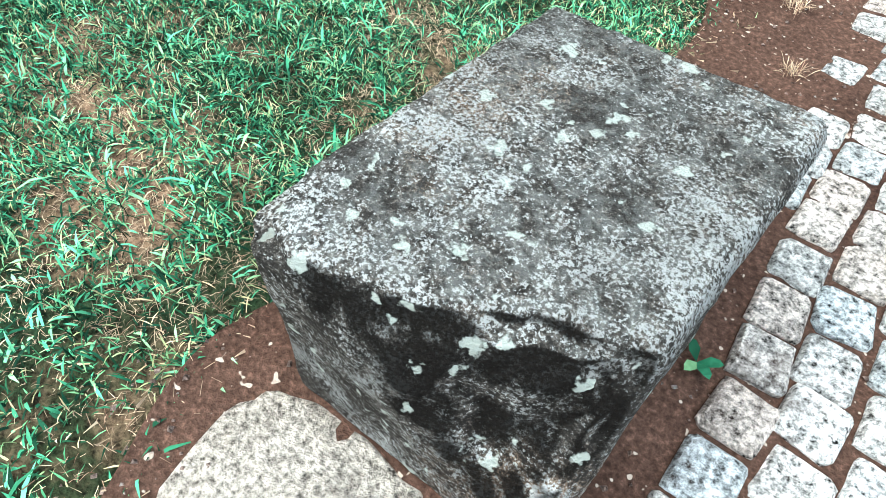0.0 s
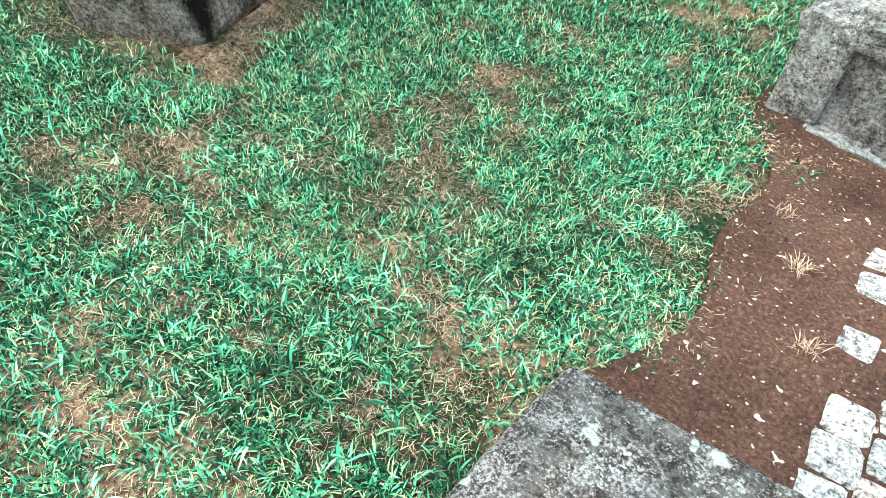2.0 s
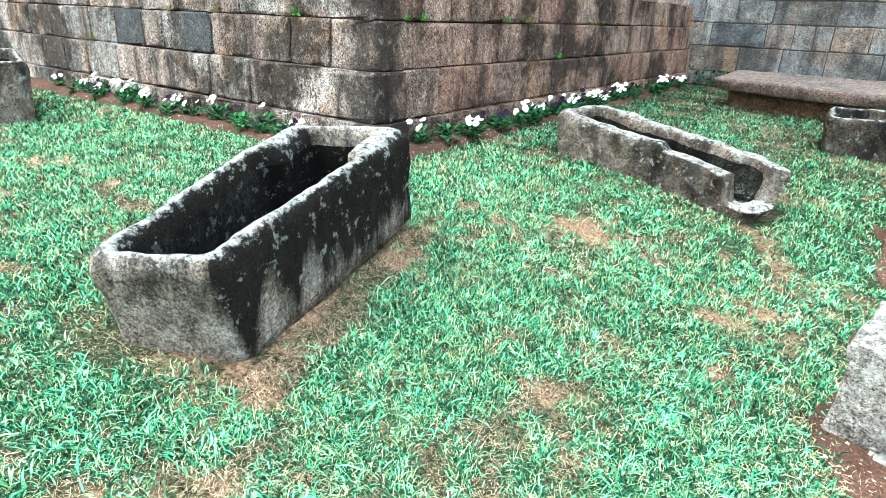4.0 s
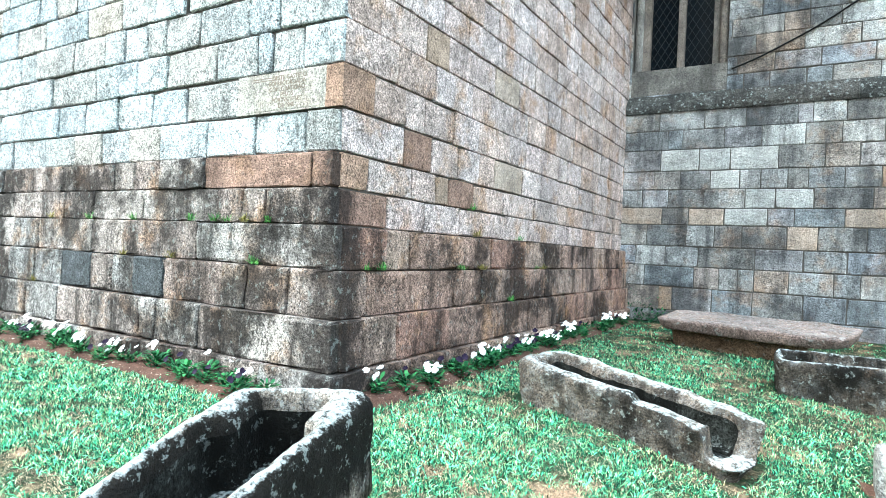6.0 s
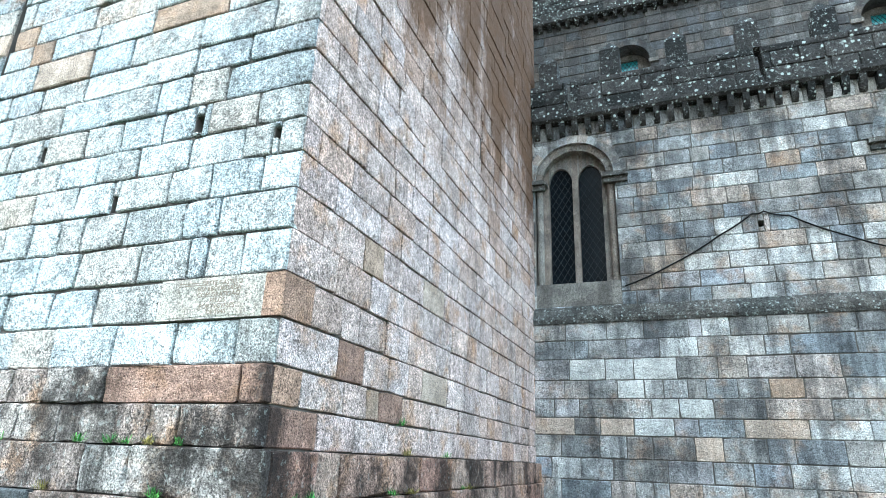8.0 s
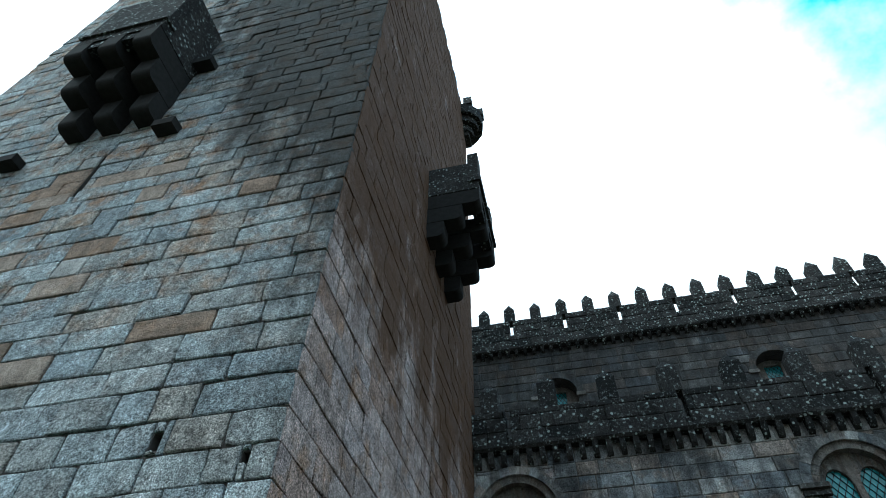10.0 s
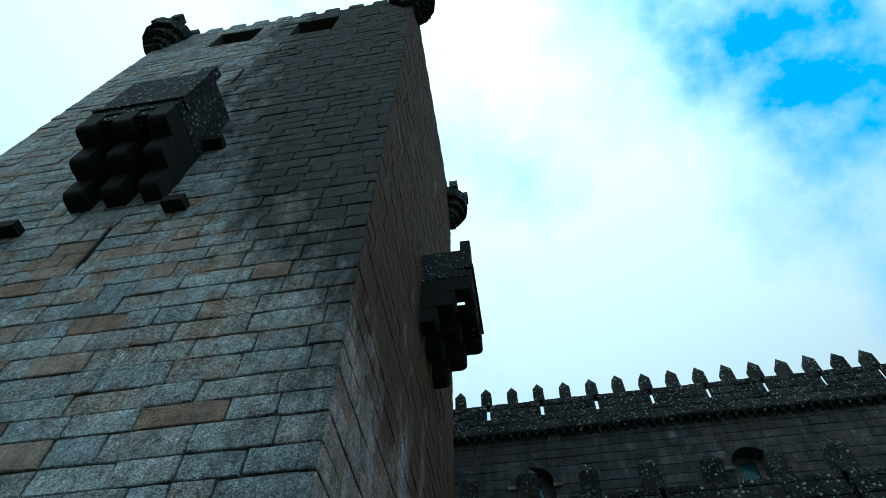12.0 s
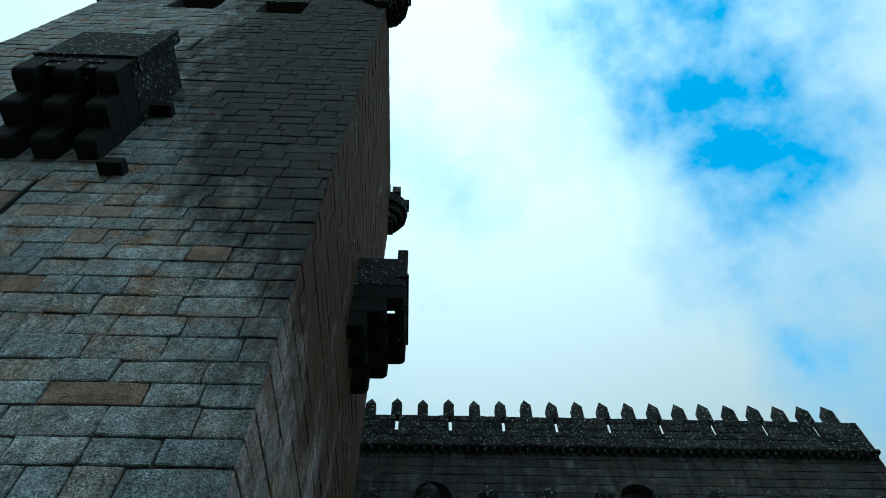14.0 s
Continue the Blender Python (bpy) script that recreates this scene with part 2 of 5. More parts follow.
plinth_flank = granite("red_plinth_granite", [(0.27, 0.18, 0.145), (0.3, 0.2, 0.165), (0.23, 0.165, 0.14), (0.34, 0.245, 0.2), (0.25, 0.15, 0.12)], 0.85, 0.15, 0.85, 0.75, (0.018, 0.014, 0.013), rust=0.6, stain_at=(0.47, 0.58), run_at=(0.49, 0.62), pits=0.8, corner_run=0.85)
nave_stone = granite("nave_granite", NAVE, 0.75, 0.08, 0.5, 0.65, (0.03, 0.031, 0.034), rust=0.45, growth_shade=(7.0, 14.0, 0.8), growth_shade_tone=(0.034, 0.032, 0.032), stain_at=(0.46, 0.64), run_at=(0.46, 0.64), pits=0.65)
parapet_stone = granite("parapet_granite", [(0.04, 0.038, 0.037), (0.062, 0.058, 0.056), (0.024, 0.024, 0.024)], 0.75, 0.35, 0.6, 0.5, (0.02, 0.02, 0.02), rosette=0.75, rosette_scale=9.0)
carved_stone = granite("carved_granite", [(0.17, 0.155, 0.14), (0.25, 0.23, 0.21), (0.2, 0.165, 0.14)], 0.6, 0.0, 0.5, 0.6)
orange_stone = granite("orange_granite", [(0.33, 0.215, 0.16)], 0.4, 0.0, 0.6, 0.3, (0.05, 0.03, 0.022), rust=0.5, pits=0.4)
plaque_stone = granite("plaque_granite", [(0.40, 0.37, 0.33)], 0.3, 0.0, 0.5, 0.2, rust=0.2, pits=0.3)
rusty_stone = granite("rusty_granite", [(0.32, 0.235, 0.18)], 0.4, 0.0, 0.5, 0.3, rust=0.5)
coffin_stone = granite("coffin_granite", [(0.225, 0.19, 0.16)], 0.5, 0.3, 0.75, 0.97, (0.006, 0.0055, 0.005), 0.95, 0.35, run_at=(0.62, 0.78), run_rise=0.62, lichen_at=(0.79, 1.0), run_face=(0.16, 0.18, -0.05), pits=0.7)
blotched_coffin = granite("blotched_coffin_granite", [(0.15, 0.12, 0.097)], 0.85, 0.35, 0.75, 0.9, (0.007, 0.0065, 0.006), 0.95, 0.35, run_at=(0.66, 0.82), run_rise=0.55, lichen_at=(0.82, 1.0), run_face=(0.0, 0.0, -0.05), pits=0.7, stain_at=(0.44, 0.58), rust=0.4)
# Near-black, streaked granite: the shade inside the troughs is put into this colour.
coffin_hollow = granite("shade_black_granite", [(0.028, 0.029, 0.026)], 0.85, 0.1, 0.9, 0.85, (0.0022, 0.0022, 0.002), 0.5, stain_at=(0.4, 0.54), run_at=(0.42, 0.56))
block_stone = granite("block_granite", [(0.09, 0.083, 0.077)], 0.8, 0.0, 0.9, 0.0, (0.025, 0.022, 0.02), 0.2, 0.95, 0.7, 19.0, crust=(0.354, -0.836, 0.418), rust=0.3, stain_at=(0.42, 0.62))
sett_stone = granite("sett_granite", [(0.50, 0.495, 0.49), (0.58, 0.575, 0.57), (0.50, 0.43, 0.395), (0.48, 0.52, 0.545), (0.42, 0.41, 0.4)], 0.5, 0.0, 0.8, 0.0, (0.2, 0.125, 0.1), stain_at=(0.5, 0.62), pits=0.25)
base_stone = granite("ochre_granite", [(0.11, 0.07, 0.045)], 0.8, 0.12, 0.8, 0.6, (0.03, 0.022, 0.016), rust=0.5)
slab_stone = granite("slab_granite", [(0.2, 0.145, 0.128)], 0.7, 0.3, 0.9, 0.3, (0.05, 0.035, 0.03), 0.25, rust=0.2)
pedestal_stone = granite("pedestal_granite", [(0.36, 0.34, 0.32)], 0.65, 0.5, 0.9, 0.5, (0.03, 0.03, 0.03), 0.9, 0.5, pits=0.6, rosette=0.4, rosette_scale=18.0, stain_at=(0.45, 0.62))
concrete = granite("pale_concrete", [(0.42, 0.375, 0.335)], 0.3, 0.0, 0.5, 0.0, (0.2, 0.15, 0.12), pits=0.15)


pale_stone = granite("pale_granite", [(0.40, 0.395, 0.38), (0.44, 0.43, 0.41)], 0.2, 0.0, 0.4, 0.2)
peach_stone = granite("peach_granite", [(0.40, 0.32, 0.265)], 0.3, 0.0, 0.45, 0.3, rust=0.3)
brown_stone = granite("brown_granite", [(0.26, 0.165, 0.13)], 0.5, 0.05, 0.55, 0.4, (0.04, 0.03, 0.025), rust=0.4, corner_run=0.85)
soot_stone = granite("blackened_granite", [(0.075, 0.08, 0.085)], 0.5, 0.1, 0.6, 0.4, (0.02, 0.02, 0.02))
ledge_stone = granite("ledge_granite", [(0.08, 0.074, 0.068), (0.13, 0.12, 0.11), (0.055, 0.055, 0.052)], 0.75, 0.3, 0.8, 0.6, (0.015, 0.015, 0.014), rosette=0.4, rosette_scale=16.0, pits=0.5)


def plain(name, colour, rough=0.8, metal=0.0, vary=0.25, scale=8.0):
    def paint(node, bsdf, tree):
        f = noise_of(node, place(node), scale, 4.0)
        c = mixed(node, vary, colour, ramp(node, f, [(0.3, 0.1), (0.7, 0.8)]), "OVERLAY")
        tree.links.new(c, bsdf.inputs["Base Color"])
        bsdf.inputs["Roughness"].default_value, bsdf.inputs["Metallic"].default_value = rough, metal
    return material(name, paint)


mortar = plain("mortar", (0.085, 0.077, 0.07), 0.95)
lead = plain("lead_came", (0.022, 0.024, 0.026), 0.6, 0.3)
cable_black = plain("black_cable", (0.012, 0.012, 0.012), 0.6)
nave_mortar = plain("pale_mortar", (0.12, 0.11, 0.1), 0.95)
# one near-black tone for all the tower's corbels
hollow = plain("near_black_stone", (0.025, 0.024, 0.023), 0.95)


def soil_paint(node, bsdf, tree):
    at = place(node)
    base = ramp(node, noise_of(node, at, 1.8, 6.0), [(0.3, (0.04, 0.021, 0.016)), (0.7, (0.1, 0.055, 0.041))])
    grit = noise_of(node, at, 70.0, 3.0, 0.7)
    base = mixed(node, 1.0, base, ramp(node, grit, [(0.35, 0.5), (0.55, 1.0), (0.72, 1.9)]), "MULTIPLY")
    bits = noise_of(node, at, 38.0, 1.0, 0.5)
    base = mixed(node, ramp(node, bits, [(0.70, 0.0), (0.73, 1.0)]), base, (0.4, 0.33, 0.28))
    tree.links.new(base, bsdf.inputs["Base Color"])
    relief(node, tree, bsdf, grit, 0.6, 0.015)


def lawn_paint(node, bsdf, tree):
    at = place(node)
    patch = noise_of(node, at, 1.6, 6.0, 0.65)
    # The near-black greens put the shade between the blades into the ground colour.
    base = ramp(node, patch, [(0.38, (0.15, 0.095, 0.062)), (0.5, (0.02, 0.026, 0.013)), (0.62, (0.009, 0.034, 0.016))])
    fine = noise_of(node, at, 45.0, 4.0, 0.75)
    base = mixed(node, 1.0, base, ramp(node, fine, [(0.35, 0.2), (0.6, 1.7)]), "MULTIPLY")
    tree.links.new(base, bsdf.inputs["Base Color"])
    relief(node, tree, bsdf, fine, 0.8, 0.03)


def blade_paint(stops):
    def paint(node, bsdf, tree):
        base = ramp(node, each(node), stops)
        tint = noise_of(node, place(node), 6.0, 4.0, 0.7)
        base = mixed(node, 0.75, base, ramp(node, tint, [(0.32, 0.16), (0.5, 0.5), (0.68, 0.86)]), "OVERLAY")
        tree.links.new(base, bsdf.inputs["Base Color"])
        bsdf.inputs["Roughness"].default_value = 0.55
        bsdf.inputs["Specular IOR Level"].default_value = 0.04
    return paint


soil = material("brown_soil", soil_paint)
lawn = material("lawn_soil", lawn_paint)
# The darkest stops of both greens paint in the shade on lower blades.
grass_fine = material("fine_grass", blade_paint([(0.0, (0.002, 0.01, 0.005)), (0.36, (0.012, 0.06, 0.03)), (0.54, (0.06, 0.23, 0.11)), (0.7, (0.155, 0.41, 0.2)), (0.84, (0.36, 0.4, 0.2)), (1.0, (0.58, 0.42, 0.28))]))
grass_broad = material("broad_grass", blade_paint([(0.0, (0.002, 0.016, 0.009)), (0.38, (0.013, 0.075, 0.04)), (0.62, (0.042, 0.25, 0.135)), (0.86, (0.11, 0.46, 0.26)), (1.0, (0.28, 0.5, 0.25))]))
grass_dry = material("dry_grass", blade_paint([(0.0, (0.3, 0.18, 0.13)), (0.4, (0.52, 0.41, 0.29)), (0.7, (0.38, 0.28, 0.2)), (1.0, (0.1, 0.045, 0.032))]))
leaf_green = material("leaf_green", blade_paint([(0.0, (0.007, 0.035, 0.016)), (0.6, (0.02, 0.09, 0.036)), (1.0, (0.05, 0.19, 0.065))]))
weed_green = material("weed_green", blade_paint([(0.0, (0.015, 0.06, 0.02)), (0.6, (0.06, 0.2, 0.05)), (1.0, (0.14, 0.34, 0.08))]))
weed_dry = material("weed_dry", blade_paint([(0.0, (0.05, 0.05, 0.015)), (0.6, (0.2, 0.17, 0.05)), (1.0, (0.3, 0.24, 0.1))]))
petal_white = plain("white_petal", (0.82, 0.84, 0.84), 0.6, 0.0, 0.1)
petal_dark = plain("dark_violet_petal", (0.012, 0.007, 0.018), 0.6)


def glass_paint(colour, shine=0.05):
    def paint(node, bsdf, tree):
        f = noise_of(node, place(node), 5.0, 2.0)
        tree.links.new(mixed(node, 0.5, colour, ramp(node, f, [(0.3, 0.2), (0.7, 0.8)]), "OVERLAY"), bsdf.inputs["Base Color"])
        bsdf.inputs["Roughness"].default_value = 0.15
        bsdf.inputs["Specular IOR Level"].default_value = shine
        relief(node, tree, bsdf, f, 0.15, 0.02)
    return paint


glass_dark = material("dark_leaded_glass", glass_paint((0.004, 0.006, 0.008)))
glass_teal = material("teal_leaded_glass", glass_paint((0.045, 0.26, 0.29), 0.6))


# ---- shape helpers ----
class Shape:
    """Vertices and faces that grow piece by piece."""
    def __init__(self):
        self.v, self.f, self.smooth = [], [], False

    def add(self, verts, faces):
        n = len(self.v)
        self.v.extend(verts)
        self.f.extend([tuple(i + n for i in f) for f in faces])
        return self

    def box(self, lo, hi):
        (a, b, c), (d, e, g) = lo, hi
        return self.add([(a, b, c), (d, b, c), (d, e, c), (a, e, c), (a, b, g), (d, b, g), (d, e, g), (a, e, g)],
                        [(0, 3, 2, 1), (4, 5, 6, 7), (0, 1, 5, 4), (1, 2, 6, 5), (2, 3, 7, 6), (3, 0, 4, 7)])

    def mesh(self, name, smooth=False):
        me = bpy.data.meshes.new(name)
        me.from_pydata([tuple(p) for p in self.v], [], self.f)
        if smooth or self.smooth:
            me.polygons.foreach_set("use_smooth", [True] * len(me.polygons))
        return me


def part(name, shape, mat, parent=None, label="", smooth=False):
    me = shape if isinstance(shape, bpy.types.Mesh) else shape.mesh(name, smooth)
    if not me.materials:
        me.materials.append(mat)
    ob = new(name, me)
    if parent:
        ob.parent = parent
    return tagged(ob, label)


def thing(name, label, category, group="", kind="", at=None):
    ob = new(name)
    if at:
        ob.matrix_world = at
    return tagged(ob, label, category, group, kind)


def rugged(shape, o, u, n, rect, proud, rng, worn, rough):
    """A block whose face has weathered round and uneven."""
    a, b, c, d = rect
    nx, nz = 7, 6
    e = min(0.12, worn / (b - a) * 0.8)
    ks = [0.0, e, 0.27, 0.5 + rng.uniform(-0.08, 0.08), 0.73, 1 - e, 1.0]
    ls = [0.0, 0.05, 0.33, 0.66, 0.95, 1.0]
    p = proud + rng.uniform(-rough, rough)
    pts = []
    for j in range(nz):
        for i in range(nx):
            edge = (i in (0, nx - 1)) + (j in (0, nz - 1))
            dd = p - worn * (0.0, 0.55, 0.95)[edge] * rng.uniform(0.2, 1.9) + rng.uniform(-1, 1) * rough * (1.0 if edge else 0.35)
            s = a + (b - a) * ks[i] + (0 if edge else rng.uniform(-0.02, 0.02))
            z = c + (d - c) * ls[j] + (0 if edge else rng.uniform(-0.02, 0.02))
            if edge == 2:
                s += (0.02 if i == 0 else -0.02) * rng.uniform(0, 1)
                z += (0.02 if j == 0 else -0.02) * rng.uniform(0, 1)
            pts.append((o[0] + u[0] * s + n[0] * dd, o[1] + u[1] * s + n[1] * dd, z))
    faces = [(j * nx + i, j * nx + i + 1, (j + 1) * nx + i + 1, (j + 1) * nx + i) for j in range(nz - 1) for i in range(nx - 1)]
    rim = list(range(nx)) + [nx - 1 + nx * j for j in range(1, nz)] + [nx * (nz - 1) + i for i in range(nx - 2, -1, -1)] + [nx * j for j in range(nz - 2, 0, -1)]
    m = len(rim)
    for k in rim:
        x, y, z = pts[k]
        pts.append((x - n[0] * 0.16, y - n[1] * 0.16, z))
    faces += [(nx * nz + k, nx * nz + (k + 1) % m, rim[(k + 1) % m], rim[k]) for k in range(m)]
    if u[0] * n[1] - u[1] * n[0] > 0:
        faces = [f[::-1] for f in faces]
    shape.add(pts, faces)


def stone(shape, o, u, n, rect, proud, rng, chamfer=0.018, rough=0.006):
    """One dressed block on a wall plane: o is the plane's origin, u runs along it, n out of it, z is up."""
    a, b, c, d = rect
    g = 0.003 + rng.random() ** 2 * 0.009
    a, b, c, d = a + g, b - g, c + g, d - g
    if chamfer >= 0.02:
        return rugged(shape, o, u, n, (a, b, c, d), proud, rng, chamfer, rough)
    ch = min(chamfer, (b - a) * 0.2, (d - c) * 0.2)
    p = proud + rng.uniform(-rough, rough)
    tilt = rng.uniform(-0.5, 0.5) * rough
    swing = rng.uniform(-0.5, 0.5) * rough
    cx, cz = (a + b) / 2, (c + d) / 2
    outer = []
    for (x0, z0), (x1, z1) in (((a, c), (b, c)), ((b, c), (b, d)), ((b, d), (a, d)), ((a, d), (a, c))):
        for k, f in enumerate((0.0, 0.3 + rng.uniform(-0.1, 0.1), 0.7 + rng.uniform(-0.1, 0.1))):
            x, z = x0 + (x1 - x0) * f, z0 + (z1 - z0) * f
            eat = rng.uniform(0.1, 1.0) * rough * 0.6 if k else rng.random() ** 3 * rough * 2.2
            outer.append((x + (eat if x < cx else -eat), z + (eat if z < cz else -eat)))
    pts = []

    def put(x, z, depth):
        dd = depth + tilt * (z - cz) / (d - c) * 2 + swing * (x - cx) / (b - a) * 2
        pts.append((o[0] + u[0] * x + n[0] * dd, o[1] + u[1] * x + n[1] * dd, z))

    for x, z in outer:
        put(x, z, -0.08)
    for x, z in outer:
        put(x, z, p - ch * rng.uniform(0.5, 1.3))
    for x, z in outer:
        e = ch * rng.uniform(0.7, 1.8)
        put(x + (e if x < cx else -e), z + (e if z < cz else -e), p + rng.uniform(-0.25, 0.25) * rough)
    put(cx + rng.uniform(-0.1, 0.1) * (b - a), cz, p + rng.uniform(0.0, 0.7) * rough)
    faces = [(r + i, r + (i + 1) % 12, r + 12 + (i + 1) % 12, r + 12 + i) for r in (0, 12) for i in range(12)]
    faces += [(24 + i, 24 + (i + 1) % 12, 36) for i in range(12)]
    if u[0] * n[1] - u[1] * n[0] > 0:
        faces = [f[::-1] for f in faces]
    shape.add(pts, faces)


def minus(rects, hole):
    """Rectangles (u0, u1, z0, z1) with one more rectangle cut out of them."""
    h0, h1, k0, k1 = hole
    out = []
    for a, b, c, d in rects:
        if b <= h0 or a >= h1 or d <= k0 or c >= k1:
            out.append((a, b, c, d))
            continue
        if a < h0:
            out.append((a, h0, c, d))
        if b > h1:
            out.append((h1, b, c, d))
        if c < k0:
            out.append((max(a, h0), min(b, h1), c, k0))
        if d > k1:
            out.append((max(a, h0), min(b, h1), k1, d))
    return out


def courses(u0, u1, zs, rng, lo=0.45, hi=1.0, holes=()):
    """Blocks in courses between the heights zs, with broken joints, round the holes."""
    rects = []
    for c, d in zip(zs, zs[1:]):
        x = u0 - rng.uniform(0, lo)
        while x < u1 - 0.02:
            w = rng.uniform(lo, hi)
            e = x + w
            if u1 - e < lo * 0.7:
                e = u1
            if e > u0 + 0.05:
                rects.append((max(x, u0), min(e, u1), c, d))
            x = e
    for h in holes:
        rects = minus(rects, h)
    return [r for r in rects if r[1] - r[0] > 0.05 and r[3] - r[2] > 0.05]


def laid(rows, u0, u1, rng, lo=0.4, hi=1.05, holes=()):
    """Blocks with known joints: rows of (z0, z1, joints); past the last joint they go on at random."""
    rects = []
    for c, d, joints in rows:
        edges = [u0] + [j for j in joints if j > u0 + 0.05]
        while edges[-1] < u1 - lo:
            edges.append(edges[-1] + rng.uniform(lo, hi))
        edges[-1] = u1
        rects += [(a, b, c, d) for a, b in zip(edges, edges[1:])]
    for h in holes:
        rects = minus(rects, h)
    return [r for r in rects if r[1] - r[0] > 0.05 and r[3] - r[2] > 0.05]


def heights(z0, z1, rng, lo=0.36, hi=0.43):
    zs = [z0]
    while zs[-1] < z1 - lo * 1.3:
        zs.append(zs[-1] + rng.uniform(lo, hi))
    zs.append(z1)
    return zs


PIECES = []


def clad(owner, o, u, n, rects, mat, rng, proud=0.02, near=None, limit=300, name="stone", chamfer=0.014, rough=0.012, special=()):
    """Blocks on a wall: those inside the stretch near = (u0, u1, z0, z1) become objects, the others one joined mesh."""
    rest, singles = Shape(), []
    for r in rects:
        mid = ((r[0] + r[1]) / 2, (r[2] + r[3]) / 2)
        own = [m2 for a, z, m2 in special if r[0] < a < r[1] and r[2] < z < r[3]]
        if own:
            sh = Shape()
            stone(sh, o, u, n, r, proud, rng, chamfer, rough)
            PIECES.append((owner, [sh], own[0], name))
            continue
        if near and near[0] < mid[0] < near[1] and near[2] < mid[1] < near[3] and len(singles) < limit:
            sh = Shape()
            stone(sh, o, u, n, r, proud, rng, chamfer, rough)
            singles.append(sh)
        else:
            stone(rest, o, u, n, r, proud, rng, chamfer, rough)
    PIECES.append((owner, singles, mat, name))
    if rest.v:
        tagged(part("stonework", rest, mat, owner), kind="stuff")


def back_wall(shape, o, u, n, rect, thick, holes=()):
    """The solid wall behind the blocks, with its openings through it."""
    rects = [rect]
    for h in holes:
        rects = minus(rects, h)
    for a, b, c, d in rects:
        p, q = [(o[0] + u[0] * t + n[0] * s, o[1] + u[1] * t + n[1] * s) for t, s in ((a, -0.018), (b, -thick))]
        shape.box((min(p[0], q[0]), min(p[1], q[1]), c), (max(p[0], q[0]), max(p[1], q[1]), d))


def split_boxes(name, shape, mat, parent):
    for i in range(0, len(shape.v), 8):
        one = Shape()
        one.v = shape.v[i:i + 8]
        one.f = [(0, 3, 2, 1), (4, 5, 6, 7), (0, 1, 5, 4), (1, 2, 6, 5), (2, 3, 7, 6), (3, 0, 4, 7)]
        part(name, one, mat, parent)


# ---- ground ----
def ground_z(x, y):
    return 0.87 - 0.72 / (1 + math.exp(-max(-30, min(30, -3.752 + 1.1124 * x - 0.5759 * y))))


def dirt_edge(y):
    """The x beyond which the lawn gives way to bare soil."""
    return 4.12 + 0.1 * math.sin(y * 2.3 + 0.7) + 0.06 * math.sin(y * 6.1) - 0.32 * math.exp(-((y + 4.75) / 0.5) ** 2)


def build_ground():
    axis_x = sorted(set([-900, -300, -100, -50, -30, -20, -14] + [round(-10 + 0.25 * i, 3) for i in range(85)] + [15, 20, 30, 60, 150, 400, 900]))
    axis_y = sorted(set([-900, -300, -100, -50, -30, -20, -14] + [round(-10 + 0.25 * i, 3) for i in range(85)] + [15, 20, 30, 60, 150, 400, 900]))
    sh = Shape()
    sh.v = [(x, y, ground_z(x, y) + 0.012 * noise.noise((x * 1.7, y * 1.7, 0))) for y in axis_y for x in axis_x]
    w = len(axis_x)
    sh.f = [(j * w + i, j * w + i + 1, (j + 1) * w + i + 1, (j + 1) * w + i) for j in range(len(axis_y) - 1) for i in range(w - 1)]
    tagged(part("ground", sh, lawn, None, "patchy green lawn over brown soil, sloping up to the tower", True), category="ground", kind="structure")


build_ground()


def strip(name, label, mat, edge, x1, y0, y1, lift, step=0.03):
    """A sheet that lies on the ground from edge(y) to x1."""
    sh = Shape()
    rows = int((y1 - y0) / step) + 1
    cols = 200
    for j in range(rows):
        y = y0 + (y1 - y0) * j / (rows - 1)
        a = edge(y)
        for i in range(cols):
            x = a + (x1 - a) * (i / (cols - 1)) ** 2.0
            fade = min(1.0, i / 6.0)
            sh.v.append((x, y, ground_z(x, y) + lift * fade + 0.004 * (1 - fade) + 0.010 * fade * noise.noise((x * 7, y * 7, 3)) + 0.007 * fade * noise.noise((x * 19, y * 19, 3))))
    sh.f = [(j * cols + i, j * cols + i + 1, (j + 1) * cols + i + 1, (j + 1) * cols + i) for j in range(rows - 1) for i in range(cols - 1)]
    return tagged(part(name, sh, mat, None, label, True), category="soil", kind="structure")


strip("soil_path", "bare brown soil strewn with grit beside the paving", soil, dirt_edge, 13.0, -13.0, 1.6, 0.022)

# ---- tower ----
rng = random.Random(5)
TW, TD, TTOP = 10.85, 10.0, 29.3   # width along -x, depth along +y, height of the wall top
tower = thing("tower", "tall square granite tower with projecting stone boxes and battlements", "tower")
LEFT = ((0, 0), (-1, 0), (0, -1))     # origin, along, outward
RIGHT = ((0, 0), (0, 1), (1, 0))
left_holes = [(0.26, 0.34, 5.22, 5.34), (1.26, 1.38, 5.47, 5.66), (2.24, 2.33, 4.68, 4.86), (3.6, 3.7, 5.48, 5.66),
              (5.02, 5.14, 10.75, 12.1), (4.9, 5.02, 7.0, 8.3), (5.3, 5.42, 20.7, 22.0), (6.35, 8.15, 26.3, 28.3), (3.05, 4.75, 26.0, 28.0)]
right_holes = [(5.33, 5.42, 7.45, 8.5)]
plaque_turn = (0.0, 0.43, 3.45, 3.85)
core = Shape()
back_wall(core, LEFT[0], LEFT[1], LEFT[2], (0.0, TW, 0.4, TTOP), 0.6, left_holes)
back_wall(core, RIGHT[0], RIGHT[1], RIGHT[2], (0.6, TD, 0.4, TTOP), 0.6, right_holes)
core.box((-TW, TD - 0.6, 0.4), (-0.6, TD, TTOP))
